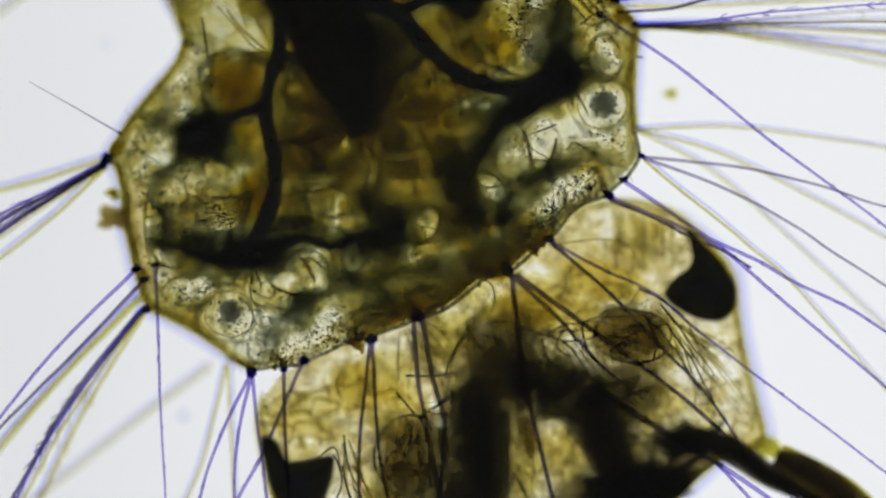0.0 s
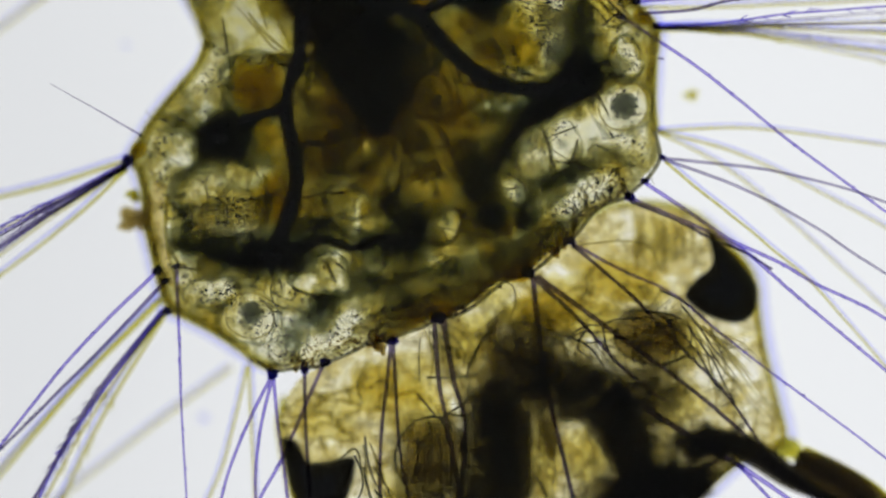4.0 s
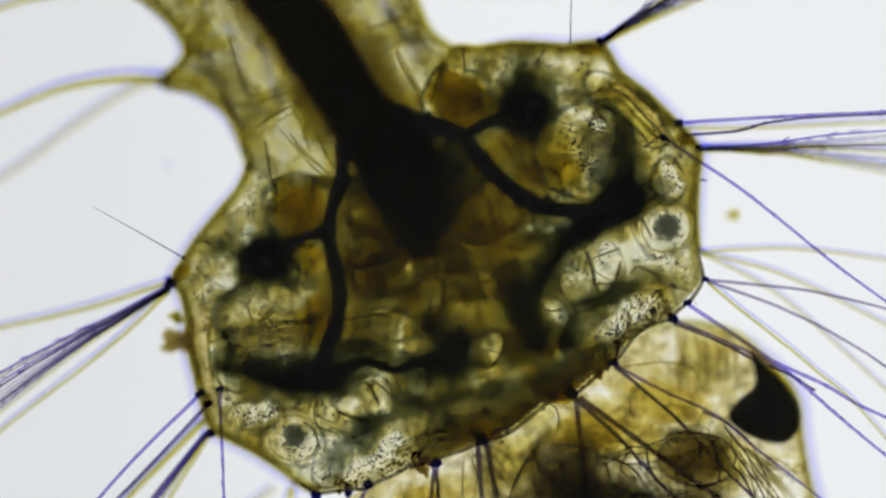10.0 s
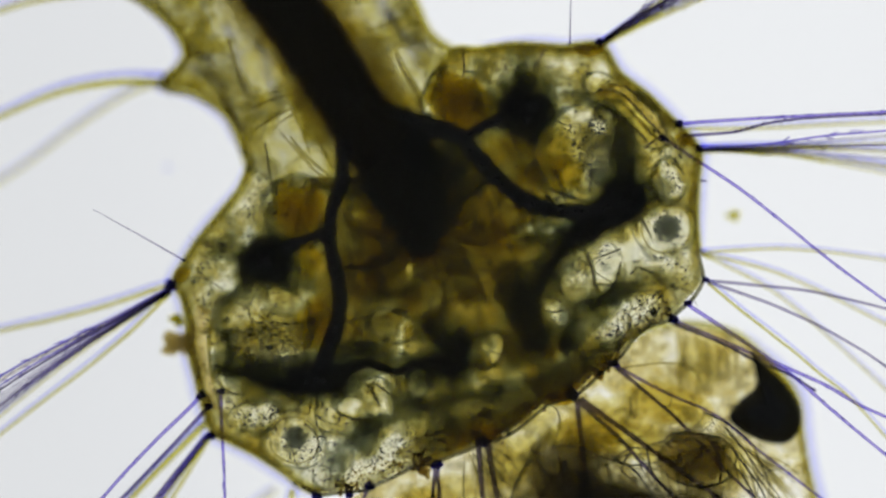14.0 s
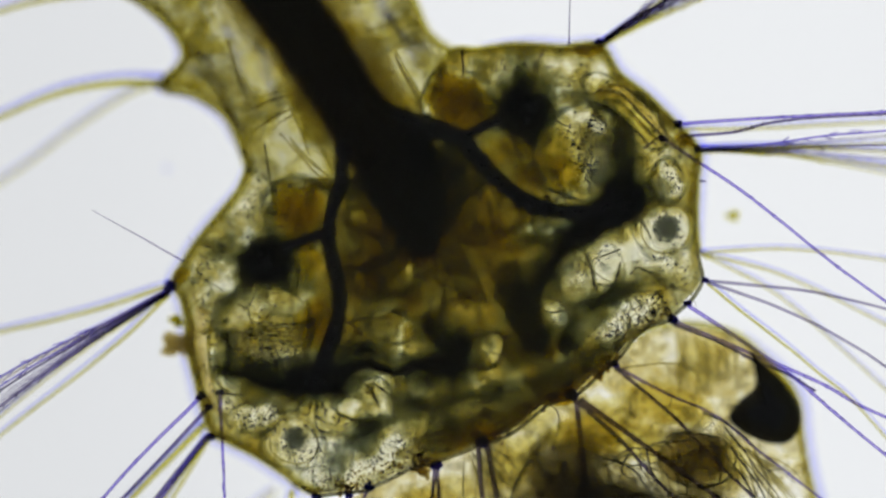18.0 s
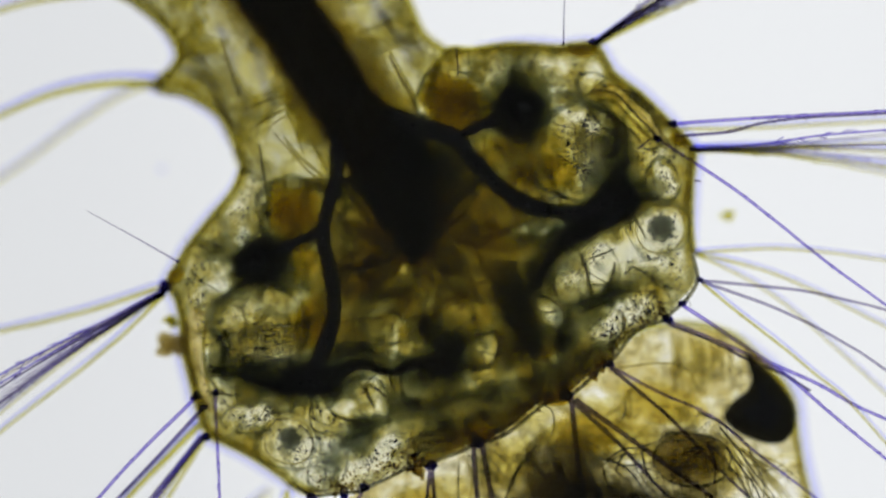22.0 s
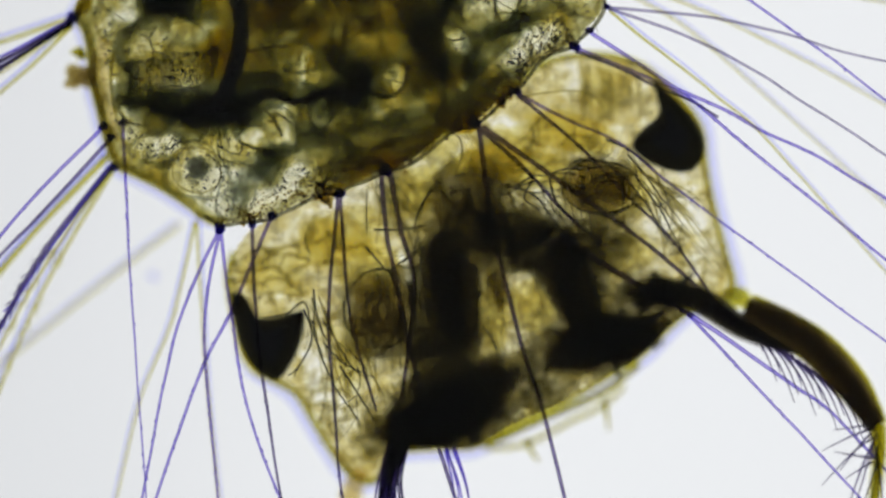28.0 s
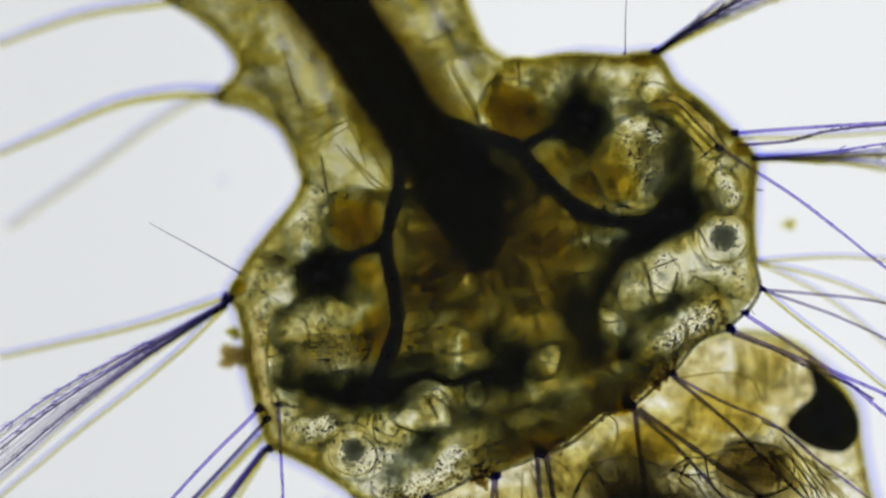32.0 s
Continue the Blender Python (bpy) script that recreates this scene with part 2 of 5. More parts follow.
def flesh(name, outline, step, base, parts, mat, parent, label, plan=at, low=186.0, rise=13.0, grain=1.5, rim=8.0, floor=0.12, ragged=0.0):
    """A slab of flesh inside an outline. parts: x, y, half widths, turn, and how much thicker (or thinner, below 0) it is there,
    with an edge of its own where the last value is 1. The top rises with the thickness."""
    line = np.array(smooth_line(outline, 240, True))
    xs = np.arange(line[:, 0].min() - step, line[:, 0].max() + 2 * step, step)
    ys = np.arange(line[:, 1].min() - step, line[:, 1].max() + 2 * step, step)
    gx, gy = np.meshgrid(xs, ys)
    inside = np.zeros(gx.shape, bool)
    far = np.full(gx.shape, 1e9)
    for (x0, y0), (x1, y1) in zip(line, np.roll(line, -1, 0)):
        cross = ((y0 > gy) != (y1 > gy)) & (gx < (x1 - x0) * (gy - y0) / (y1 - y0 + 1e-12) + x0)
        inside ^= cross
        ex, ey = x1 - x0, y1 - y0
        u = np.clip(((gx - x0) * ex + (gy - y0) * ey) / (ex * ex + ey * ey + 1e-9), 0, 1)
        far = np.minimum(far, np.hypot(gx - x0 - u * ex, gy - y0 - u * ey))
    flat = list(zip(gx.ravel(), gy.ravel()))
    def field(size, k, depth=2):
        return np.array([noise.fractal((x / size, y / size, k), 1.0, 2.0, depth) for x, y in flat]).reshape(gx.shape)
    wx = gx + 9 * field(38, 3.1) + 4 * field(14, 9.1)
    wy = gy + 9 * field(38, 5.7) + 4 * field(14, 11.3)
    crease = 1 - np.abs(field(34, 13.7, 3)) * 2.6
    t = base + grain * (0.6 * field(46, 1.9, 3) + 0.5 * field(17, 17.3, 3) + 0.2 * np.clip(crease, 0, 1) ** 3)
    wx = wx + ragged * 6 * field(9, 23.9)
    wy = wy + ragged * 6 * field(9, 29.3)
    lump = np.clip(1 + ragged * (0.45 * field(24, 31.1, 3) + 0.45 * field(8, 33.7)), 0.3, 1.8)
    for x, y, rx, ry, turn, amount, edge in parts:
        a = math.radians(turn)
        dx, dy = wx - x, wy - y
        d = np.hypot((dx * math.cos(a) + dy * math.sin(a)) / rx, (dy * math.cos(a) - dx * math.sin(a)) / ry)
        t = t + amount * lump * np.exp(-d ** (4 - 1.6 * ragged))
        if edge:
            t = t + 0.55 * abs(amount) * np.exp(-((d - 1.12) / 0.13) ** 2)
    t = np.clip(t, floor, 6.0) * np.clip(far / rim, 0.05, 1)
    index = -np.ones(gx.shape, int)
    verts, thick, faces = [], [], []
    for i, j in zip(*np.nonzero(inside)):
        index[i, j] = len(verts)
        verts.append(plan(gx[i, j], gy[i, j], low + 8 + rise * t[i, j]))
        thick.append(t[i, j])
    m = len(verts)
    for i, j in zip(*np.nonzero(inside)):
        verts.append(plan(gx[i, j], gy[i, j], low))
        thick.append(t[i, j])
    edges = {}
    h, w = gx.shape
    for i in range(h - 1):
        for j in range(w - 1):
            q = (index[i, j], index[i + 1, j], index[i + 1, j + 1], index[i, j + 1])
            if min(q) < 0:
                continue
            q = tuple(int(k) for k in q)
            faces.append(q)
            faces.append(tuple(k + m for k in reversed(q)))
            for a, b in zip(q, q[1:] + q[:1]):
                if (b, a) in edges:
                    del edges[(b, a)]
                else:
                    edges[(a, b)] = 1
    for a, b in edges:
        faces.append((b, a, a + m, b + m))
    return mesh_object(name, verts, faces, [float(v) for v in thick], mat, parent, label)


# ---- the slide and the lamp ----
def disc(name, radius, low, high, mat, n=96):
    verts, faces = [], []
    for z in (low, high):
        for r in (radius,):
            for i in range(n):
                t = 2 * math.pi * i / n
                verts.append((0.1 * MM + r * math.cos(t), -0.5 * MM + r * math.sin(t), z))
    faces.append(tuple(range(n - 1, -1, -1)))
    faces.append(tuple(range(n, 2 * n)))
    for i in range(n):
        j = (i + 1) % n
        faces.append((i, j, n + j, n + i))
    return mesh_object(name, verts, faces, None, mat, smooth=False)


tagged(disc("glass_slip", 2.3 * MM, -0.17 * MM, 0.0, GLASS), "thin round clear glass slip under the specimen", "glass slip", kind="structure")
# unseen glass, added so that its faint room reflection lifts the blacks
tagged(disc("veil_glass", 2.2 * MM, 0.40 * MM, 0.41 * MM, VEIL), "unseen clear round glass added over the specimen to veil the darks", "cover glass", kind="structure")
tagged(disc("lamp_window", 2.6 * MM, -1.2 * MM, -1.0 * MM, LAMP), "glowing white lamp window below the glass slip", "lamp", kind="structure")

# ---- the larva ----
larva = new("mosquito_larva")
tagged(larva, "translucent yellow-brown mosquito larva lying on clear glass", "larva")

def specks(count, x0, x1, y0, y1, small, large, amount, edge=0.4):
    """Uneven small cells, thicker or thinner than the flesh round them."""
    return [(random.uniform(x0, x1), random.uniform(y0, y1), random.uniform(small, large), random.uniform(small, large) * 0.7, random.uniform(0, 180), random.choice((-1, 1)) * amount * random.uniform(0.4, 1.0), random.random() < edge) for i in range(count)]


THORAX = ([(440, 285), (422, 330), (385, 375), (345, 425), (320, 465), (305, 495), (320, 525), (328, 565), (330, 610), (342, 660), (354, 710), (372, 762), (405, 780), (450, 803), (500, 836), (530, 860), (562, 874), (605, 868), (655, 860), (705, 836), (745, 820), (785, 812), (850, 782), (905, 762), (960, 718), (1010, 700), (1060, 660), (1092, 636), (1118, 602), (1155, 578), (1192, 560), (1218, 532), (1245, 495), (1240, 450), (1236, 390), (1238, 320), (1240, 262), (1200, 215), (1150, 165), (1100, 125), (1070, 78), (1030, 75)]
    + [(1000, 79), (920, 74), (850, 82), (805, 84), (772, 130), (740, 210), (640, 300), (545, 306), (490, 312)])
thorax = lobe("thorax", THORAX, 0, 235, CUTICLE, larva, "translucent yellow-olive rounded thorax", n=220, rings=10, flat=0.3, power=0.12, centre=(770, 470))
c = np.array((770, 470))
for a, b, z in ((0, 17, 150), (33, 47, 160)):
    line = smooth_line(THORAX[a:b], 60)
    tube("cuticle_edge", [(*(p - (p - c) / np.linalg.norm(p - c) * 4), z, 13) for p in line], RIM, thorax, "olive body edge", step=8, sides=14, soft=1.3, squash=0.6, full=0.5)
    tube("cuticle_edge", [(*(p - (p - c) / np.linalg.norm(p - c) * 1), z, 6) for p in line], RIM, thorax, "olive body edge", step=8, sides=8, full=0.7)
tube("front_margin", [(x, y, 205, 4.5) for x, y in THORAX[15:34]], TWIG, thorax, "thin dark crusted front margin", step=6, sides=8, wave=6)
# the lens's blue colour fringe along the flanks, added as clear tubes
c = np.array((770, 470))
for a, b in ((0, 17), (33, 45)):
    line = smooth_line(THORAX[a:b], 60)
    tube("blue_fringe", [(*(p + (p - c) / np.linalg.norm(p - c) * 10), 120, 13 * min(1.0, (i + 1) / 9, (len(line) - i) / 9)) for i, p in enumerate(line)], HEM, thorax, "pale blue lens fringe painted outside the body edge", step=12, sides=10)

ABDOMEN = [(120, -150), (195, -45), (250, -8), (300, 35), (326, 80), (316, 110), (286, 142), (340, 156), (395, 190), (420, 235), (440, 290), (520, 330), (640, 320), (780, 160), (790, 90), (762, 55), (738, 5), (715, -60), (690, -150)]
abdomen = lobe("abdomen", ABDOMEN, 0, 200, FLANK, larva, "olive see-through front of the abdomen", n=120, rings=8, flat=0.3, power=0.12, centre=(500, 60))
# blue lens fringe outside the abdomen, also put in as a tube
line = smooth_line(ABDOMEN[:11], 60)
c = np.array((500, 60))
tube("blue_fringe", [(*(p + (p - c) / np.linalg.norm(p - c) * 11), 110, 12 * min(1.0, (i + 1) / 9, (len(line) - i) / 9)) for i, p in enumerate(line)], HEM, abdomen, "pale blue lens fringe painted outside the body edge", step=12, sides=10)
tube("cuticle_edge", [(x, y, 95, 12) for x, y in ABDOMEN[:11]], RIM, abdomen, "olive body edge", step=8, sides=10)
tube("cuticle_edge", [(x, y, 95, 11) for x, y in [(805, 86)] + ABDOMEN[15:]], RIM, abdomen, "olive body edge", step=8, sides=10)
flesh("flesh", ABDOMEN, 5.0, 1.05, specks(40, 200, 780, -60, 300, 10, 26, 0.3, 0.2) + [(425, 75, 24, 85, -28, -1.2, 0), (468, 122, 26, 38, -30, -0.9, 0), (392, 22, 26, 34, 0, -0.9, 0), (505, 235, 36, 52, 20, -1.0, 1), (350, 60, 14, 50, 10, 0.7, 0), (378, 130, 14, 60, -35, 0.7, 0), (430, 182, 44, 8, -15, 0.6, 0), (440, 222, 12, 40, -15, 0.8, 0), (555, 215, 22, 74, -28, 0.9, 0), (528, 178, 14, 24, 0, 1.1, 0)]
    + [(650, 20, 34, 30, 0, -0.9, 0), (690, 68, 50, 8, -14, 0.6, 0), (722, 112, 22, 52, -25, -1.0, 0), (672, 110, 14, 60, -30, 0.5, 0), (732, 40, 9, 50, -30, 0.7, 0), (768, 74, 16, 20, -40, -0.6, 0), (345, 118, 34, 16, -10, -0.3, 0), (690, 5, 20, 16, 0, -0.6, 0), (530, 275, 56, 40, 30, -1.1, 0)], FLANK, abdomen, "olive and cream abdomen flesh", grain=0.8, low=194, rise=5)
tube("gut", [(395, -150, 105, 70), (505, 0, 105, 68), (570, 98, 105, 68), (632, 196, 105, 66), (690, 270, 105, 80), (724, 335, 105, 70), (742, 400, 105, 46), (750, 450, 105, 20)], GUT, thorax, "black filled gut", sides=28, step=7, squash=0.9, full=2.8, lump=0.08, soft=1.5)

# tracheae
for name, pts in ((("tracheal_trunk", [(640, 150, 150, 8), (612, 230, 190, 14), (606, 310, 215, 15), (588, 372, 215, 14), (583, 420, 215, 14), (596, 480, 215, 15), (602, 540, 215, 16), (590, 590, 215, 16), (568, 650, 215, 18)]), ("tracheal_trunk", [(650, 190, 150, 10), (700, 200, 190, 22), (760, 222, 212, 22), (815, 242, 215, 18), (862, 295, 215, 17), (915, 343, 215, 18), (965, 366, 215, 18), (1040, 374, 215, 18), (1095, 355, 215, 22)]))
    + (("trachea", [(1130, 330, 190, 22), (1095, 366, 190, 36), (1050, 400, 190, 25), (1008, 428, 185, 15), (978, 465, 180, 11), (950, 515, 175, 7)]), ("trachea", [(500, 437, 215, 10), (540, 420, 215, 9), (582, 405, 215, 9)]), ("trachea", [(890, 208, 215, 12), (855, 222, 215, 9), (818, 242, 215, 10)]), ("trachea", [(440, 664, 185, 5), (490, 676, 185, 9), (545, 668, 185, 20), (605, 656, 185, 14), (650, 640, 185, 12), (700, 655, 185, 9), (748, 640, 185, 14), (800, 640, 185, 18), (822, 600, 185, 16)]))):
    tube(name, [(x, y, z, r * 1.1) for x, y, z, r in pts], TRACHEA, thorax, "black branching air tube", sides=22, squash=0.8, full=1.6, step=5, lump=0.25, soft=2.2)
    line = smooth_line(pts, 40)
    pieces = []
    for i in range(int(len(line) * 5)):
        p = line[random.randrange(len(line))]
        a, d = random.uniform(0, 6.283), p[3] * random.uniform(0.7, 1.0) + abs(random.gauss(0, 4))
        pieces.append(bead_data(p[0] + d * math.cos(a), p[1] + d * math.sin(a), random.uniform(195, 222), random.uniform(1.0, 2.4)))
    joined("granulation", pieces, GRAIN, thorax, "fine dark grains along an air tube", kind="stuff")

# flesh of the thorax
GOLD = [(800, 320, 60, 70, -10, 2.2, 0), (690, 400, 130, 110, 0, 0.9, 0), (900, 330, 80, 90, 30, 0.8, 0), (940, 245, 40, 60, 0, 0.5, 0), (760, 480, 170, 125, 0, 2.2, 0), (700, 400, 110, 90, 0, 0.8, 0), (850, 420, 80, 110, 20, 0.9, 0), (650, 520, 60, 90, 0, 0.5, 0), (900, 610, 90, 70, 0, 0.7, 0), (830, 525, 60, 40, -20, -0.9, 0), (800, 550, 34, 30, 0, -0.6, 0), (690, 573, 38, 22, 10, -0.9, 0), (650, 500, 36, 26, 0, -0.5, 0), (650, 520, 60, 70, 0, 0.5, 0), (760, 790, 70, 20, -15, 0.8, 0), (870, 750, 90, 24, -20, 1.3, 0), (980, 690, 60, 24, -30, 1.4, 0), (1040, 640, 40, 18, -40, 0.8, 0), (880, 650, 130, 70, -20, 1.0, 0), (960, 640, 70, 60, -30, 0.5, 0), (780, 690, 60, 45, 0, 0.8, 0), (935, 275, 60, 60, 30, 0.9, 0), (1085, 250, 30, 60, 0, 0.5, 0), (930, 500, 90, 100, 20, 1.0, 0), (362, 632, 84, 15, 80, -1.3, 0), (1140, 198, 75, 11, 46, -1.0, 0), (600, 610, 50, 40, 0, 0.8, 0)]
GOLD += [(875, 735, 120, 34, -22, 1.0, 0), (720, 470, 40, 24, -20, -0.8, 0), (640, 440, 16, 40, 0, -0.5, 0), (860, 470, 34, 26, -20, -1.0, 0), (760, 520, 20, 34, 10, -0.8, 0), (870, 560, 40, 30, 0, -1.2, 0), (850, 400, 30, 60, 15, -0.8, 0), (900, 660, 40, 30, -10, -1.2, 0), (862, 765, 30, 16, -20, -1.6, 0), (995, 698, 26, 14, -28, -1.6, 0), (830, 690, 30, 22, 0, -0.8, 0), (640, 360, 20, 44, -20, -0.5, 0), (640, 800, 90, 50, -20, -0.8, 0)]
# streaks of muscle that fan out from the end of the gut
for i in range(80):
    a, d = random.uniform(0.0, 6.283), random.uniform(70, 260)
    x, y = 745 + d * math.cos(a), 420 + 0.75 * d * math.sin(a)
    if 620 < x < 960 and y > 330:
        GOLD.append((x, y, random.uniform(22, 44), random.uniform(4, 8), math.degrees(a) + random.uniform(-35, 35), random.choice((-1, -1, 1)) * random.uniform(0.6, 1.4), 0))
PALE = ([(345, 440, 18, 60, 35, -0.5, 0), (385, 460, 22, 20, 0, -0.7, 0), (405, 490, 20, 30, 35, -1.0, 0), (375, 512, 30, 12, -25, -0.9, 0), (367, 548, 28, 26, 0, -0.7, 1), (440, 415, 13, 18, 0, -1.0, 0), (425, 375, 28, 44, 0, -0.6, 0), (440, 330, 32, 38, -30, -0.6, 0), (520, 275, 50, 40, 35, -1.1, 0), (468, 569, 76, 70, 0, 0.25, 0), (443, 546, 32, 28, -20, -1.0, 0), (486, 548, 22, 24, 0, -0.4, 0)]
    + [(505, 625, 30, 18, 8, -0.5, 0), (450, 730, 40, 25, -15, -1.2, 0), (408, 672, 26, 13, 40, -0.9, 1), (405, 704, 24, 14, -20, -0.6, 0), (518, 777, 46, 46, 0, -0.9, 1), (575, 735, 26, 34, 0, -0.9, 0), (570, 800, 40, 40, 0, -1.0, 0), (540, 845, 60, 20, 25, -1.0, 0), (618, 712, 22, 14, 10, -0.9, 0), (676, 705, 18, 32, -20, -0.8, 0), (668, 664, 26, 14, 0, -0.8, 0), (540, 830, 60, 40, 10, -0.4, 0), (640, 727, 40, 12, 10, -0.6, 0)]
    + [(692, 784, 20, 13, -30, -1.3, 0), (660, 815, 50, 14, -30, -0.8, 0), (738, 671, 16, 26, 0, -1.0, 1), (772, 682, 24, 20, 0, -0.4, 0), (606, 638, 24, 8, -30, -1.6, 0), (870, 616, 26, 28, 0, -1.8, 0), (832, 622, 11, 24, 0, -1.5, 0), (850, 662, 24, 18, 0, -1.0, 0), (985, 550, 28, 22, 20, -1.5, 0), (1018, 488, 30, 48, -10, -1.0, 0), (1072, 468, 30, 36, 0, -0.9, 0), (990, 625, 13, 13, 0, -1.2, 1)]
    + [(1120, 448, 60, 38, -20, -1.1, 0), (1192, 440, 38, 50, 0, -1.0, 0), (1100, 570, 48, 28, -30, -1.0, 0), (1146, 542, 30, 22, -30, -0.8, 0), (1170, 498, 36, 18, -15, 0.8, 0), (1178, 398, 46, 46, 0, -0.9, 1), (1184, 320, 25, 36, 0, -1.3, 1), (1176, 274, 28, 18, -20, -0.7, 1), (1112, 190, 82, 28, 42, -0.3, 1), (1062, 134, 18, 26, 30, -1.2, 0), (1000, 155, 26, 9, 0, -0.9, 0), (980, 110, 60, 16, 0, -0.7, 0)]
    + [(893, 120, 26, 20, 0, -0.8, 0), (1040, 260, 78, 76, 0, -0.3, 1), (1032, 205, 34, 13, 25, -1.2, 0), (1062, 224, 14, 16, 0, -0.8, 0), (1000, 252, 36, 40, 0, -0.4, 0), (1055, 290, 22, 50, 10, -0.6, 0), (866, 238, 42, 22, -35, -0.8, 0), (905, 290, 40, 28, 35, -0.4, 0), (545, 455, 27, 42, 0, -0.3, 0), (748, 162, 20, 46, -12, -1.3, 0), (1008, 397, 40, 8, -14, -1.0, 0), (905, 384, 16, 14, 0, -0.9, 0)]
    + [(912, 440, 20, 30, 10, -1.1, 0), (822, 620, 60, 60, 0, -0.3, 0), (1225, 330, 10, 60, 0, 0.5, 0), (1000, 80, 70, 10, 0, 0.4, 0)])
DARK = ([(475, 460, 48, 42, -10, 4.0, 0), (930, 190, 52, 48, 0, 4.0, 0), (928, 120, 24, 40, 0, 1.6, 0), (1106, 354, 56, 32, -25, 3.6, 0), (1040, 400, 60, 24, -30, 3.6, 0), (402, 600, 12, 66, -5, 1.3, 0), (415, 640, 40, 18, 20, 1.4, 0), (470, 658, 70, 16, 5, 1.8, 0), (520, 498, 60, 12, 10, 1.2, 0), (430, 503, 30, 11, -35, 1.2, 0), (556, 670, 76, 30, -8, 3.0, 0), (470, 668, 40, 14, 10, 1.4, 0), (600, 650, 36, 16, -10, 1.8, 0), (605, 690, 30, 14, 0, 1.2, 0), (470, 655, 90, 24, 5, 0.8, 0), (610, 632, 60, 22, 0, 0.9, 0)]
    # the narrow strip at (1152, 186) is a shadow painted beside the far horn
    + [(1104, 268, 24, 58, -8, 2.4, 0), (1080, 326, 46, 20, 0, 2.0, 0), (1058, 182, 50, 9, 30, 1.2, 0), (1092, 216, 40, 9, 45, 1.1, 0), (1152, 186, 50, 5, 48, 1.3, 0), (752, 278, 80, 34, 32, 4.0, 0), (800, 272, 34, 34, -20, 1.3, 0), (640, 110, 22, 90, -32, 2.0, 0), (730, 345, 54, 72, 0, 2.0, 0), (620, 300, 28, 60, 0, 2.0, 0), (800, 622, 40, 44, 0, 3.2, 0), (760, 658, 60, 24, 0, 2.2, 0), (690, 630, 70, 16, 5, 1.6, 0), (640, 604, 50, 12, -10, 1.4, 0)]
    + [(742, 716, 44, 20, 10, 1.9, 0), (805, 704, 60, 16, 0, 1.1, 0), (640, 766, 34, 24, -35, 2.2, 0), (682, 742, 40, 11, -10, 1.4, 0), (925, 533, 32, 48, -10, 3.0, 0), (950, 598, 26, 38, 0, 2.6, 0), (972, 470, 28, 44, 25, 1.8, 0), (1010, 588, 24, 38, 0, 2.2, 0), (1085, 520, 48, 16, -20, 2.4, 0), (1045, 545, 28, 22, 0, 1.6, 0), (1050, 628, 54, 12, -38, 1.1, 0), (970, 662, 40, 14, -25, 1.2, 0)]
    + [(960, 410, 60, 22, -10, 1.4, 0), (870, 690, 60, 12, -8, 1.4, 0), (910, 482, 28, 26, 0, 1.0, 0), (482, 355, 7, 60, 0, 1.4, 0), (395, 430, 18, 30, 40, 1.2, 0), (420, 452, 30, 14, 0, 0.9, 0), (595, 812, 20, 36, 20, 0.9, 0), (500, 688, 60, 13, 0, 0.8, 0), (850, 737, 60, 6, -18, 1.2, 0), (700, 520, 60, 10, 0, 0.9, 0), (620, 470, 14, 60, 0, 0.5, 0), (770, 570, 24, 30, 0, 1.0, 0)])
flesh("flesh", THORAX, 4.0, 1.5, GOLD + PALE + specks(120, 320, 1240, 90, 860, 8, 22, 0.35, 0.2), FLESH, thorax, "mottled cream and olive body flesh", floor=0.3, grain=0.9, low=200, rise=4)
flesh("dark_flesh", THORAX, 4.0, 0.0, DARK + specks(70, 620, 1080, 330, 760, 10, 26, 0.9, 0.0), DARKFLESH, thorax, "dark green-black patches of flesh", low=190, grain=0.5, floor=0.0, rise=6, ragged=1.0)
for x, y, rx, ry, turn, k in ((475, 460, 52, 46, -20, 1.4), (930, 192, 56, 52, -20, 1.5), (1106, 360, 56, 34, -25, 1.2), (556, 670, 80, 36, -8, 1.1)):
    lobe("spiracle_mass", oval(x, y, rx, ry, turn, 0.2), 60, 225, TRACHEA, thorax, "black air-tube mass", full=k * 1.5, rough=12, power=1.6)
for x, y, rx, ry, turn, k in ((800, 618, 46, 46, 0, 0.9), (928, 536, 34, 54, -10, 0.8), (740, 718, 56, 24, 8, 0.6), (1090, 518, 56, 18, -20, 0.6), (1110, 268, 28, 74, -10, 0.6), (955, 600, 24, 36, 0, 0.7), (1012, 594, 20, 38, 8, 0.6), (640, 766, 36, 26, -35, 0.5), (660, 620, 60, 18, 6, 0.5), (972, 470, 28, 44, 25, 0.25), (1078, 276, 28, 54, -6, 0.4), (600, 814, 26, 40, 15, 0.25)):
    lobe("dark_tissue", oval(x, y, rx, ry, turn, 0.2), 70, 218, SHADE, thorax, "dark green-black inner tissue", full=k, rough=10, power=1.3)
tube("gut_sheath", [(395, -150, 140, 112), (506, 0, 140, 108), (580, 90, 140, 106), (645, 190, 140, 104), (700, 290, 140, 110), (735, 370, 140, 92), (755, 460, 140, 50)], BROWN, thorax, "brown gut sheath", sides=24, step=8, squash=0.75, full=0.95, lump=0.05, soft=1.6)
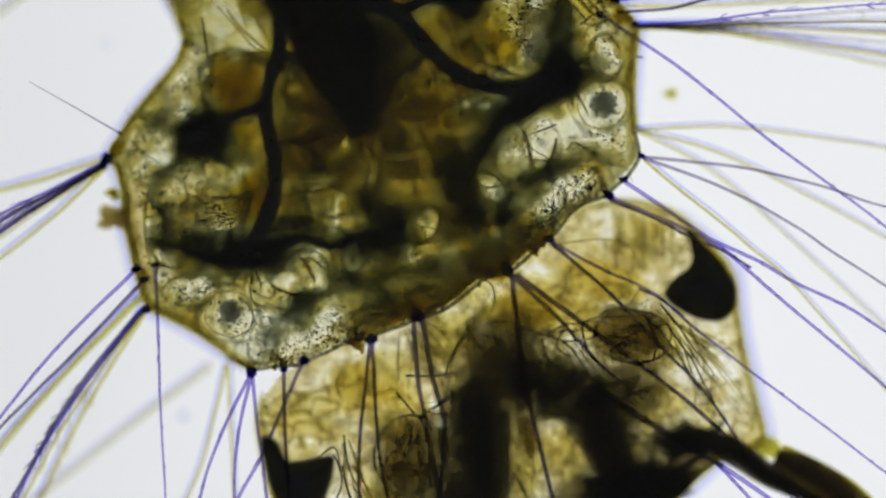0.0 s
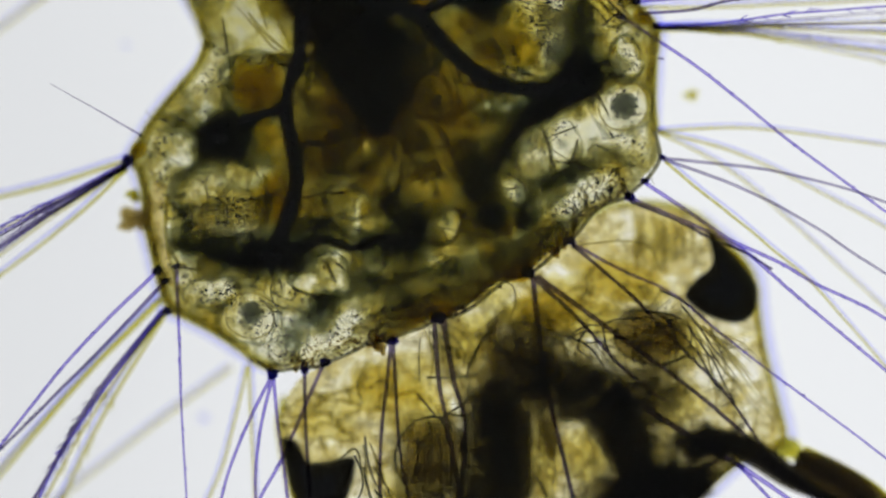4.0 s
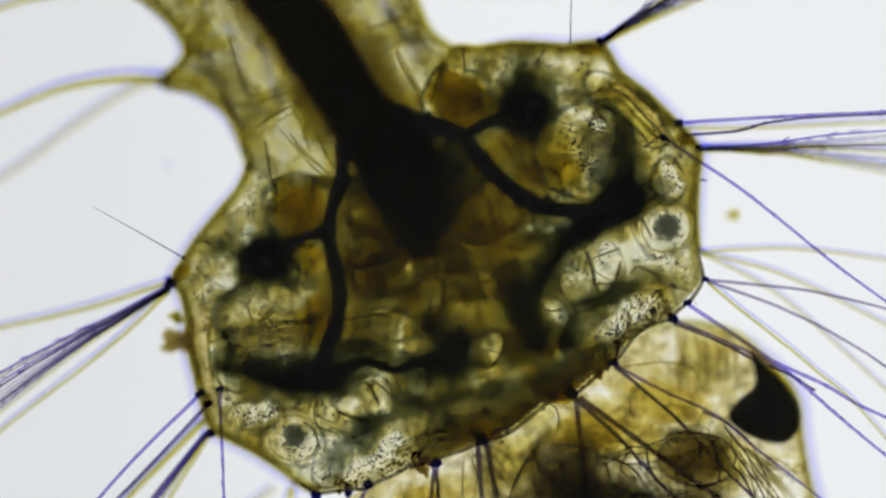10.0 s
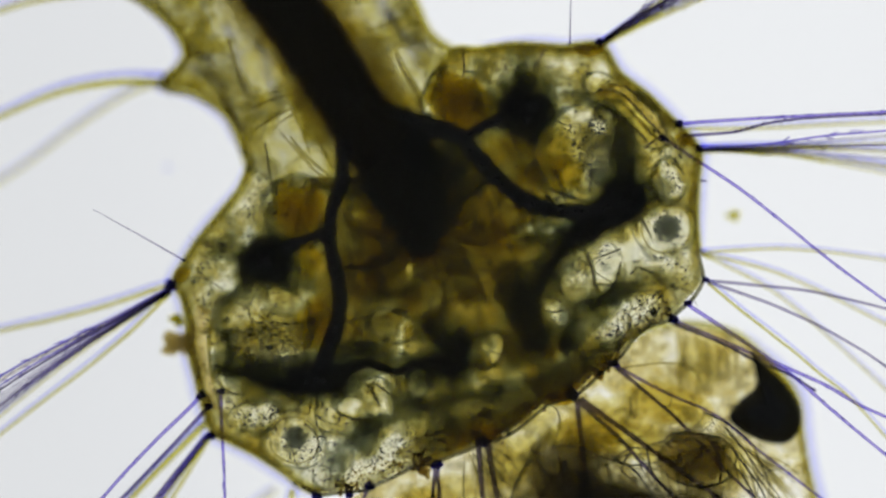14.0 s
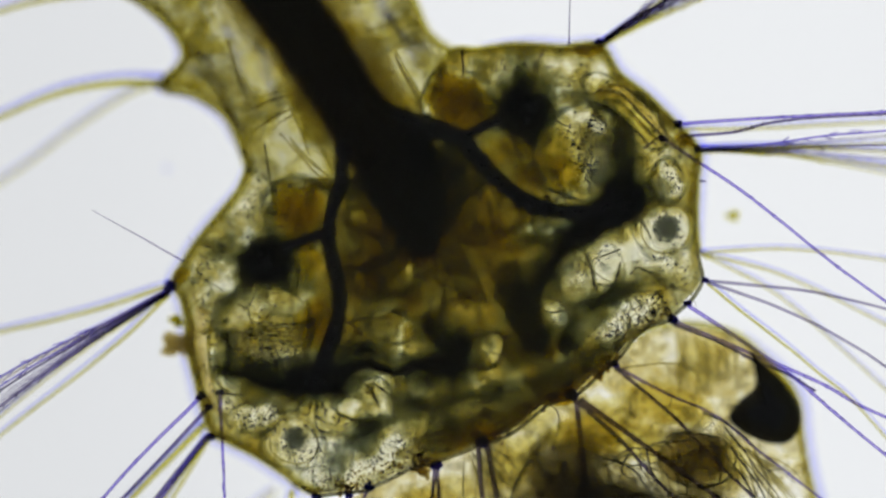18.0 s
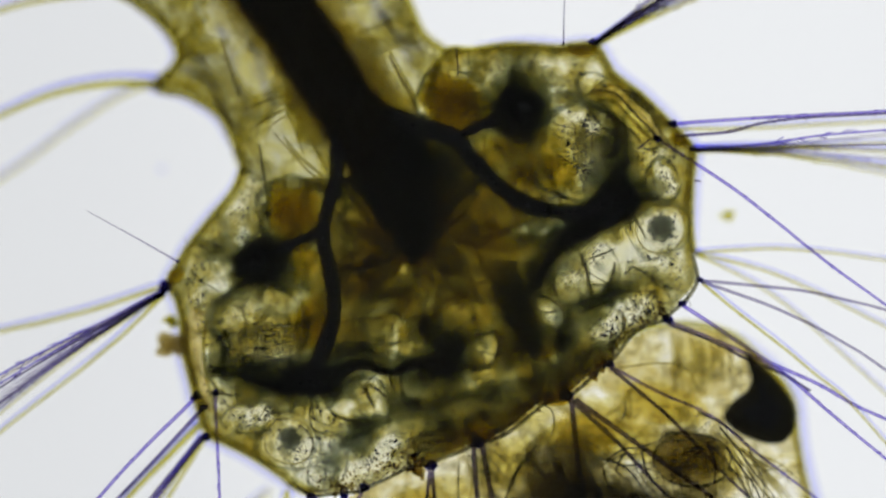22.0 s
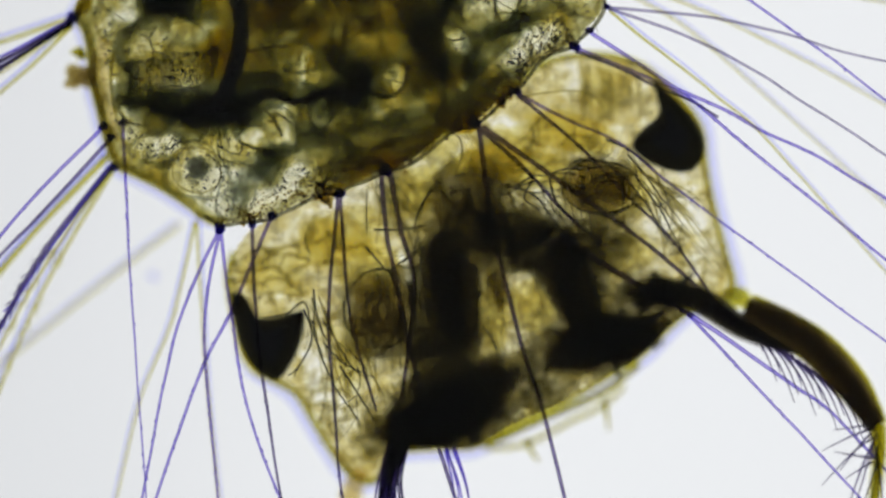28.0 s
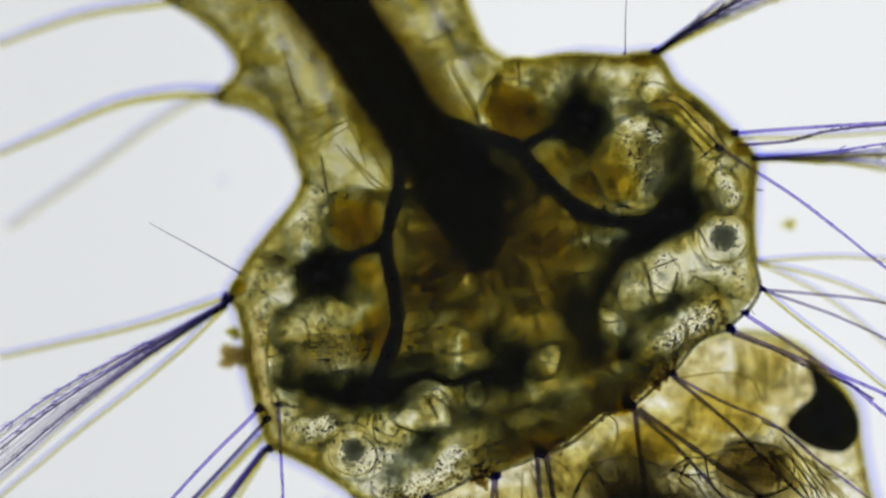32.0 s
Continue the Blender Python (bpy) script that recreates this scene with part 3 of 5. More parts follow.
for x, y, rx, ry, turn, k in ((528, 372, 50, 58, 0, 1.9), (560, 570, 42, 56, 10, 1.3), (815, 180, 62, 52, 30, 2.1), (1000, 308, 40, 34, 0, 0.8), (940, 306, 34, 28, 40, 0.8), (880, 262, 50, 36, 40, 0.4), (545, 458, 30, 40, 0, 0.5),
                              (690, 455, 80, 40, -10, 0.35), (860, 395, 56, 76, 20, 0.5), (645, 500, 42, 30, 0, 0.5), (640, 360, 30, 50, -20, 0.4), (985, 262, 40, 50, 0, 0.4), (910, 440, 24, 34, 10, 0.4)):
    lobe("orange_fat_body", oval(x, y, rx, ry, turn, 0.15), 80, 224, ORANGE, thorax, "orange-brown granular fat lobe", full=k, rough=8, power=0.8)
for x, y, rx, ry, turn in ((470, 560, 72, 62, 20), (1045, 245, 66, 62, 20), (440, 370, 40, 58, 10), (450, 728, 48, 36, -20), (1185, 322, 32, 34, 0), (1018, 480, 36, 52, -10), (1080, 462, 36, 30, -10), (1040, 258, 40, 60, 20)):
    lobe("fat_body", oval(x, y, rx, ry, turn, 0.12), 90, 238, CREAM, thorax, "pale cream fat lobe", rough=5)
for x, y, rx, ry, turn, k in ((1112, 190, 84, 26, 42, 0.25), (545, 455, 24, 36, 0, 0.3)):
    lobe("amber_plate", oval(x, y, rx, ry, turn, 0.08), 150, 232, ORANGE, thorax, "pale amber plate under the skin", full=k, rough=5, power=0.3)
# two tan horns lying under the skin
tube("horn", [(362, 540, 214, 16), (352, 572, 216, 17), (354, 610, 218, 13), (362, 650, 220, 11), (372, 690, 222, 8), (382, 722, 224, 2)], TAN, thorax, "tan pointed horn under the skin", sides=16, step=6, full=1.0, soft=0.6)
tube("horn", [(1062, 158, 214, 10), (1100, 160, 216, 14), (1134, 188, 218, 12), (1164, 222, 220, 10), (1196, 258, 222, 4)], TAN, thorax, "tan pointed horn under the skin", sides=16, step=6, full=0.9, soft=0.6)
# dark seams round the lobes and cells
for x, y, rx, ry, turn, r, k in ((470, 572, 82, 76, 0, 9, 0.8), (1042, 264, 88, 82, 0, 9, 0.7), (528, 372, 58, 66, 0, 7, 0.6), (818, 182, 70, 60, 30, 8, 0.6), (450, 731, 46, 30, -15, 6, 0.6), (1184, 320, 31, 42, 0, 5, 0.6), (986, 550, 34, 25, 20, 8, 0.4), (1018, 486, 36, 54, -10, 8, 0.35), (1074, 468, 34, 42, 0, 6, 0.35), (872, 616, 30, 34, 0, 8, 0.5), (738, 671, 22, 32, 0, 6, 0.6), (646, 706, 58, 42, 10, 6, 0.6), (692, 574, 44, 28, 10, 5, 0.6), (805, 545, 42, 38, 0, 5, 0.5), (408, 674, 30, 17, 40, 4, 0.6), (1108, 192, 92, 36, 42, 5, 0.6), (518, 777, 54, 54, 0, 5, 0.4), (1178, 399, 56, 54, 0, 5, 0.4), (590, 812, 34, 56, 15, 5, 0.4)):
    ring = oval(x, y, rx, ry, turn, 0.1, 3.0, 16)
    tube("lobe_seam", [(p, q, 192, r * max(0.12, 0.75 + 1.5 * noise.noise((p * 0.025, q * 0.025, 5.0)))) for p, q in ring + ring[:1]], SHADE, thorax, "dark soft seam round a lobe", sides=10, step=6, full=k * 0.9, soft=1.4, wave=5, squash=0.5)
# brown feet of the great flank tufts
for x, y, rx, ry, turn in ((318, 484, 14, 20, 30), (1044, 86, 28, 11, 0), (1212, 244, 18, 13, 20)):
    lobe("tuft_foot", oval(x, y, rx, ry, turn, 0.15), 150, 225, ORANGE, thorax, "tan-brown foot of a bristle tuft", full=1.0, rough=6, power=0.6)
# shading of the horns, laid along both edges as olive tubes
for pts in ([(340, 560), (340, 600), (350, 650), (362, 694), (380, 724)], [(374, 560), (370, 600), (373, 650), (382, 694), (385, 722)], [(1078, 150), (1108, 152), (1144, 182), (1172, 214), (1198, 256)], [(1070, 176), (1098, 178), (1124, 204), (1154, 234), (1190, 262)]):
    tube("horn_shading", [(x, y, 212, 4.5 if k < len(pts) - 1 else 2) for k, (x, y) in enumerate(pts)], FIBRE, thorax, "olive shading painted along a horn edge", sides=8, step=6, full=1.1, wave=2)
# ringed buds
for x, y, r in ((520, 775, 42), (1180, 402, 44)):
    bud = lobe("imaginal_bud", oval(x, y, r, r, 0, 0.04), 110, 240, CREAM, thorax, "pale round bud with a dark core")
    core = lobe("core", oval(x + 3, y - 2, r * 0.52, r * 0.56, 20, 0.14), 160, 245, SHADE, bud, "dark grainy core", full=1.5, power=0.9, rough=6)
    grains = []
    for i in range(170):
        a, s = random.uniform(0, 6.28), r * 0.6 * math.sqrt(random.random())
        grains.append(bead_data(x + 2 + s * math.cos(a), y + s * math.sin(a), 217, random.uniform(0.8, 2.2)))
    joined("granulation", grains, GRAIN, bud, "fine dark grains", kind="stuff")
    ring = [(x + r * math.cos(t), y + r * math.sin(t), 220, 1.8) for t in np.linspace(0, 2 * math.pi, 40)]
    tube("rim", ring, FIBRE, bud, "thin olive rim", step=6, sides=6, full=1.3, wave=4)
def within(x, y, outline):
    odd = False
    for (x0, y0), (x1, y1) in zip(outline, outline[1:] + outline[:1]):
        if (y0 > y) != (y1 > y) and x < (x1 - x0) * (y - y0) / (y1 - y0) + x0:
            odd = not odd
    return odd


INNER = [(770 + 0.95 * (x - 770), 470 + 0.95 * (y - 470)) for x, y in THORAX]
# granules
for x, y, rx, ry, count, big in (((480, 615, 70, 36, 120, 2.8), (470, 550, 60, 50, 30, 3.0), (1050, 260, 55, 70, 90, 2.8), (440, 370, 35, 60, 50, 3.6), (520, 290, 60, 30, 60, 3.6), (450, 725, 40, 30, 40, 4.2), (1085, 575, 46, 26, 40, 2.8), (1185, 320, 30, 30, 22, 3.4), (1180, 470, 60, 60, 60, 3.0), (540, 830, 70, 40, 70, 3.0), (680, 780, 90, 30, 130, 3.6), (525, 370, 50, 55, 40, 3.4), (815, 180, 55, 50, 50, 3.6), (990, 310, 45, 45, 40, 3.6))
    + ((900, 110, 60, 25, 40, 3.4), (770, 780, 80, 24, 100, 3.6), (1020, 480, 36, 45, 24, 3.2))):
    pieces = []
    done = []
    for i in range(count * 8):
        a, s = random.uniform(0, 2 * math.pi), math.sqrt(random.random())
        gx, gy, gr = x + rx * s * math.cos(a), y + ry * s * math.sin(a), big * random.uniform(0.45, 0.9)
        if len(done) < count * 2.6 and within(gx, gy, INNER) and all(math.hypot(gx - p, gy - q) > gr + r + 0.8 for p, q, r in done):
            done.append((gx, gy, gr))
            pieces.append(bead_data(gx, gy, random.uniform(210, 220), gr * random.choice((0.4, 0.5, 0.7, 1.0))))
    joined("granulation", pieces, GRAIN, thorax, "fine dark fat granules", kind="stuff")
# crescents of crowded granules round the two great fat lobes
for x, y, rx, ry, a0, a1, count in ((478, 572, 80, 80, -8, 172, 560), (1022, 262, 62, 84, -58, 68, 420), (525, 372, 60, 66, 130, 320, 26), (815, 182, 62, 56, -20, 160, 70), (985, 300, 56, 56, 60, 200, 40)):
    pieces = []
    done = []
    for i in range(count * 5):
        a, s = math.radians(random.uniform(a0, a1)), 1.0 - abs(random.gauss(0, 0.42))
        gx, gy, gr = x + rx * s * math.cos(a), y + ry * s * math.sin(a), random.choice((1.6, 2.2, 2.6, 3.0, 3.6))
        if len(done) < count and all(math.hypot(gx - p, gy - q) > 0.85 * (gr + r) for p, q, r in done):
            done.append((gx, gy, gr))
            pieces.append(bead_data(gx, gy, random.uniform(210, 219), gr * 1.1, core=random.choice((0.6, 1.0, 1.5)), skin=1.3))
    joined("granulation", pieces, FATGRAIN, thorax, "crowded blue-grey fat granules", kind="stuff")
# grit of the thick front margin
pieces = []
for i in range(1500):
    u = random.random()
    gx, gy = 740 + 440 * u + random.gauss(0, 8), 790 - 60 * u - 190 * u * u - abs(random.gauss(0, 34))
    if within(gx, gy, THORAX):
        pieces.append(bead_data(gx, gy, random.uniform(209, 220), random.choice((0.8, 1.1, 1.5, 2.0, 2.8)), core=random.choice((0.3, 0.6, 1.0)), skin=0.6))
joined("granulation", pieces, GRAIN, thorax, "dark grit along the front margin", kind="stuff")

# fine air tubes and fibres of the thorax
def twig(x, y, angle, length, r, parent, plan=at, depth=2, z=228, out=None):
    """A winding fine tube that forks."""
    pts = []
    for i in range(7):
        pts.append((x, y, z, r * (1 - 0.09 * i)))
        x, y = x + length / 6 * math.cos(angle), y + length / 6 * math.sin(angle)
        angle += random.uniform(-0.38, 0.38)
        if depth and i in (2, 4) and random.random() < 0.75:
            twig(x, y, angle + random.choice((-1, 1)) * random.uniform(0.5, 1.0), length * 0.6, r * 0.65, parent, plan, depth - 1, z, out)
    out.append(tube_data(pts, sides=5, step=8, plan=plan))


for x, y, a, length in ((602, 476, -0.25, 130), (604, 560, 0.4, 90), (862, 318, 2.3, 110), (1010, 440, 0.8, 110), (950, 540, 1.7, 90), (820, 610, 0.2, 80), (690, 650, 1.0, 80), (560, 690, 1.6, 80), (500, 690, 2.4, 70), (880, 580, 0.9, 90), (1060, 500, 0.2, 90), (1130, 470, 0.4, 80), (470, 490, 2.2, 70), (440, 450, 3.4, 70), (940, 160, -1.2, 60), (980, 210, 0.3, 60), (900, 420, 1.4, 90)):
    out = []
    twig(x, y, a, length, random.uniform(1.8, 3.2), thorax, out=out, z=random.uniform(202, 220))
    joined("tracheole", out, TWIG, thorax, "fine forked dark air tube")
for pts, r in (([(600, 476), (630, 469), (660, 470), (702, 456)], 2.6), ([(612, 566), (650, 561), (690, 559)], 2.0), ([(630, 548), (646, 566), (662, 590)], 1.8), ([(858, 316), (842, 336), (816, 354), (790, 378)], 3.0), ([(862, 320), (880, 350), (888, 390)], 1.8), ([(640, 469), (650, 500), (644, 530)], 1.4), ([(606, 330), (640, 350), (668, 384)], 1.8), ([(1000, 470), (990, 500), (1000, 530)], 1.8), ([(905, 560), (930, 580), (944, 610)], 1.8), ([(760, 470), (790, 500), (830, 508)], 1.6)):
    tube("tracheole", [(x, y, 213, r * (0.6 if k == len(pts) - 1 else 1)) for k, (x, y) in enumerate(pts)], TRACHEA, thorax, "fine dark air tube", sides=7, step=6, wave=4)
# finest branches, lying all over the body
for i in range(16):
    out = []
    a, s = random.uniform(0, 6.283), math.sqrt(random.random())
    twig(770 + 390 * s * math.cos(a), 500 + 260 * s * math.sin(a), random.uniform(0, 6.283), random.uniform(30, 80), random.uniform(1.0, 2.0), thorax, depth=1, out=out, z=random.uniform(208, 221))
    joined("tracheole", out, TWIG, thorax, "fine forked dark air tube")
# loose granules in drifts
pieces = []
for i in range(14000):
    x, y = random.uniform(340, 1230), random.uniform(110, 850)
    drift = noise.fractal((x / 55.0, y / 55.0, 71.0), 1.0, 2.0, 3)
    # they crowd towards the skin and leave the middle of the body clear
    outer = math.hypot((x - 775) / 450, (y - 480) / 370)
    if drift < 0.5 - 0.5 * outer or not within(x, y, INNER):
        continue
    pieces.append(bead_data(x, y, random.uniform(210, 220), random.choice((1.0, 1.3, 1.6, 2.0, 2.5)), core=1.4, skin=1.2))
joined("granulation", pieces, FATGRAIN, thorax, "fine dark granules in drifts", kind="stuff")
# radiating fringe of the air-tube masses
for x, y, r, n in ((930, 195, 44, 34), (475, 465, 40, 24), (1110, 350, 46, 26), (545, 675, 50, 24)):
    out = []
    for i in range(n):
        a = random.uniform(0, 6.28)
        e = r * random.uniform(1.1, 1.45)
        out.append(tube_data([(x + r * 0.6 * math.cos(a), y + r * 0.6 * math.sin(a), 190, 3.2), (x + r * math.cos(a + 0.1), y + r * math.sin(a + 0.1), 190, 2.0), (x + e * math.cos(a + 0.2), y + e * math.sin(a + 0.2), 190, 0.8)], sides=5, step=8))
    joined("air_tube_fringe", out, TWIG, thorax, "dark radiating fringe")
# muscle bands
for x0, y0, x1, y1, width, n in ((560, 520, 585, 560, 30, 6), (890, 330, 930, 450, 60, 8), (960, 300, 1000, 345, 40, 5), (750, 565, 880, 480, 16, 3), (620, 350, 640, 420, 40, 6), (820, 440, 860, 540, 70, 7), (880, 240, 920, 330, 60, 6),):
    dx, dy = x1 - x0, y1 - y0
    q = math.hypot(dx, dy)
    n = max(2, n // 2)
    for i in range(n):
        o = (i / max(1, n - 1) - 0.5) * width + random.uniform(-3, 3)
        s0, s1 = random.uniform(-0.15, 0.2), random.uniform(0.7, 1.15)
        ox, oy = -dy / q * o, dx / q * o
        bend = random.uniform(-5, 5)
        tube("muscle_fibre", [(x0 + dx * s0 + ox, y0 + dy * s0 + oy, 175, 3), (x0 + dx * 0.5 + ox + 2 * bend, y0 + dy * 0.5 + oy, 180, 6), (x0 + dx * s1 + ox + bend, y0 + dy * s1 + oy, 175, 2.5)], FIBRE, thorax, "thin olive muscle fibre", sides=8, full=1.1, wave=7)
# pale violet strands deep in the abdomen
for pts in ([(392, 30), (420, 110), (452, 200)], [(352, 80), (384, 150), (430, 230)], [(450, 60), (470, 120), (500, 180)], [(690, 10), (720, 60), (745, 110)], [(660, -40), (700, 40), (760, 80)], [(330, 110), (360, 130), (400, 150)]):
    tube("muscle_strand", [(x, y, 80, 10) for x, y in pts], LILAC, abdomen, "pale violet muscle strand", sides=10, step=10, full=0.9, lump=0.3, wave=8, soft=1.5)
# crust along the front margin
line = smooth_line(THORAX[16:31], 240)
pieces = []
for p in line:
    for k in range(5):
        d = abs(random.gauss(0, 20)) + 2
        pieces.append(bead_data(p[0] - d * 0.45 + random.uniform(-4, 4), p[1] - d * 0.9 + random.uniform(-3, 1), random.uniform(205, 225), random.choice((0.9, 1.2, 1.6, 2.1, 2.8))))
joined("crust", pieces, BROWN, thorax, "fine brown crust along the front margin", kind="stuff")
pieces = []
for i in range(260):
    p = line[int(len(line) * random.choice((0.1, 0.3, 0.48, 0.62, 0.75, random.random())) + random.gauss(0, 5)) % len(line)]
    d = random.gauss(5, 6)
    pieces.append(bead_data(p[0] - d * 0.45, p[1] - d * 0.9, random.uniform(200, 228), random.choice((1.8, 2.4, 3.0, 4.0))))
joined("crust", pieces, BROWN, thorax, "brown flakes clinging to the front margin", kind="stuff")
# folds and cell edges of the thorax
for pts, r in ((([(596, 716), (600, 704), (614, 698), (634, 700)], 2.4), ([(640, 668), (656, 684), (664, 702), (672, 718)], 4), ([(594, 726), (625, 738), (652, 746), (676, 742)], 4), ([(596, 702), (606, 694), (618, 690)], 3.4), ([(660, 672), (684, 690), (696, 700)], 2.6), ([(820, 636), (840, 644), (860, 648), (884, 636), (894, 610), (892, 592)], 6.0), ([(838, 592), (828, 612), (834, 634)], 2.6), ([(1036, 446), (1046, 470), (1052, 500), (1062, 516)], 4), ([(1100, 462), (1092, 488), (1080, 512), (1066, 522)], 4.4))
    + (([(746, 562), (800, 532), (850, 502), (884, 484)], 2), ([(752, 566), (806, 538), (856, 508)], 1.6), ([(1048, 168), (1070, 158), (1104, 168), (1146, 208), (1186, 250)], 3.4), ([(1054, 182), (1090, 200), (1128, 232), (1150, 254)], 3), ([(380, 640), (420, 655), (470, 668)], 3), ([(952, 540), (976, 552), (1004, 546)], 2.6), ([(956, 522), (980, 526), (1004, 546), (1010, 572)], 2.6))
    + (([(538, 744), (552, 760), (562, 780), (556, 804)], 2.2), ([(470, 740), (486, 728), (508, 724)], 2.6), ([(1126, 366), (1140, 394), (1152, 420)], 3), ([(1052, 456), (1076, 448), (1100, 440)], 2.4), ([(524, 430), (530, 468), (528, 496)], 2.4), ([(630, 316), (652, 340), (676, 372), (690, 410)], 2.2))
    + (([(700, 90), (720, 130), (738, 165), (745, 190)], 3), ([(400, 60), (418, 110), (440, 172)], 3), ([(436, 192), (490, 168), (524, 160)], 3.4), ([(330, 100), (356, 88), (380, 110)], 3), ([(452, 226), (490, 200), (516, 184)], 2.6), ([(516, 186), (536, 230), (548, 270)], 2.6), ([(496, 228), (530, 268), (556, 298), (582, 314)], 2.4), ([(702, 86), (716, 120), (736, 160), (748, 204)], 2.0), ([(686, 88), (720, 74), (760, 66)], 2.6), ([(560, 230), (572, 262), (590, 296)], 4), ([(730, 170), (748, 190), (744, 204)], 4))
    + (([(380, 150), (404, 186), (424, 220)], 4), ([(470, 250), (478, 296), (484, 340)], 3), ([(450, 168), (492, 158), (530, 146)], 1.6), ([(464, 214), (494, 198), (522, 186)], 1.6), ([(482, 222), (506, 206), (526, 196)], 1.4), ([(514, 236), (540, 272), (584, 308)], 3.6), ([(538, 196), (560, 214), (588, 238)], 1.8), ([(648, 50), (690, 38), (728, 14)], 1.8), ([(664, 92), (706, 74), (748, 62)], 1.8), ([(704, 84), (724, 124), (742, 160), (748, 200)], 2.6), ([(660, 106), (676, 128), (694, 150)], 1.6))):
    far = pts[0][1] < 240 and pts[0][0] < 780
    tube("fold_line", [(x, y, 192 if far else 216, (1.25 if far else 1.0) * r * (0.6 if k in (0, len(pts) - 1) else 1)) for k, (x, y) in enumerate(pts)], FIBRE if far else TWIG, thorax, "thin dark skin fold", sides=8, step=6, wave=3, soft=1.3)
# short hairs on the skin
for x0, y0, x1, y1 in ((820, 84, 822, 132), (966, 84, 944, 122), (362, 428, 380, 434), (388, 424, 410, 436), (1140, 262, 1176, 232), (380, 690, 420, 692), (1240, 318, 1252, 320)):
    tube("short_hair", [(x0, y0, 218, 2.2), ((x0 + x1) / 2 + 1, (y0 + y1) / 2, 219, 1.8), (x1, y1, 220, 0.8)], SETADARK, thorax, "short dark hair", sides=6)

# ---- head ----
HEAD = [(398, 440), (388, 480), (392, 522), (402, 570), (415, 622), (440, 655), (480, 674), (512, 695), (540, 740), (570, 790), (605, 835), (650, 850), (690, 800), (760, 790), (830, 786), (900, 748), (1000, 702),
        (1080, 655), (1130, 622), (1180, 572), (1215, 545), (1270, 525), (1292, 500), (1275, 430), (1252, 340), (1242, 280), (1236, 225), (1212, 182), (1170, 140), (1130, 106), (1080, 89), (1020, 86), (960, 98), (900, 140),
        (830, 190), (740, 250), (670, 280), (600, 300), (540, 340), (480, 372), (430, 398)]
head = lobe("head", HEAD, 0, 200, HEADSKIN, larva, "pale amber see-through head capsule", n=160, rings=9, flat=0.3, power=0.12, plan=head_at, centre=(820, 470))
line = smooth_line(HEAD + HEAD[:1], 220)
tube("capsule_edge", [(p[0], p[1], 95, 7) for p in line[:190]], SETAPALE, head, "thin straw-coloured capsule edge", step=8, sides=8, plan=head_at)
# blue lens fringe round the head, painted by one more tube
line = smooth_line(HEAD[4:30], 80)
c = np.array((820, 470))
tube("blue_fringe", [(*(p + (p - c) / np.linalg.norm(p - c) * 13), 110, 13 * min(1.0, (i + 1) / 9, (len(line) - i) / 9)) for i, p in enumerate(line)], HEM, head, "pale blue lens fringe painted outside the body edge", step=12, sides=10, plan=head_at)
EYER = [(1146, 132), (1168, 150), (1210, 190), (1236, 230), (1236, 270), (1212, 296), (1168, 292), (1122, 268), (1110, 246), (1130, 218), (1154, 198), (1158, 165)]
EYEL = [(394, 516), (412, 513), (428, 530), (438, 553), (472, 556), (520, 544), (526, 566), (515, 612), (492, 655), (470, 668), (440, 650), (415, 612), (402, 570)]
lobe("eye", EYER, 70, 215, BLACK, head, "solid black comma-shaped eye", plan=head_at, full=3, centre=(1178, 236), power=0.35)
lobe("eye", EYEL, 70, 215, BLACK, head, "solid black heart-shaped eye", plan=head_at, full=3, centre=(462, 600), power=0.35)
tube("eye_membrane", [(455, 557, 205, 1.8), (495, 550, 206, 2.2), (525, 530, 208, 2.6), (536, 560, 208, 2.0), (540, 590, 208, 1.8), (530, 622, 207, 1.6), (508, 660, 205, 1.4)], TWIG, head, "thin dark edge of the eye membrane", plan=head_at, sides=6, step=6, wave=3)
LIGHT = ([(1010, 130, 70, 40, -10, -0.35, 0), (940, 205, 70, 40, 10, -0.2, 1), (880, 210, 40, 14, 15, -0.6, 0), (770, 262, 34, 42, 15, -0.5, 1), (560, 362, 60, 12, -28, -0.7, 0), (625, 340, 22, 42, 10, -0.4, 0), (570, 410, 46, 46, 0, -0.2, 1), (500, 410, 40, 14, -20, -0.4, 0), (460, 520, 40, 14, 0, -0.3, 0), (540, 640, 22, 60, -8, -0.6, 0), (575, 720, 50, 60, 10, -0.4, 0), (705, 465, 12, 36, -12, -0.9, 0)]
    + [(958, 358, 20, 46, -25, -0.9, 0), (1180, 360, 50, 60, 20, -0.5, 0), (1235, 420, 30, 80, 0, -0.4, 0), (1115, 165, 22, 40, -10, -0.5, 0), (480, 470, 60, 40, 10, -0.1, 1)])
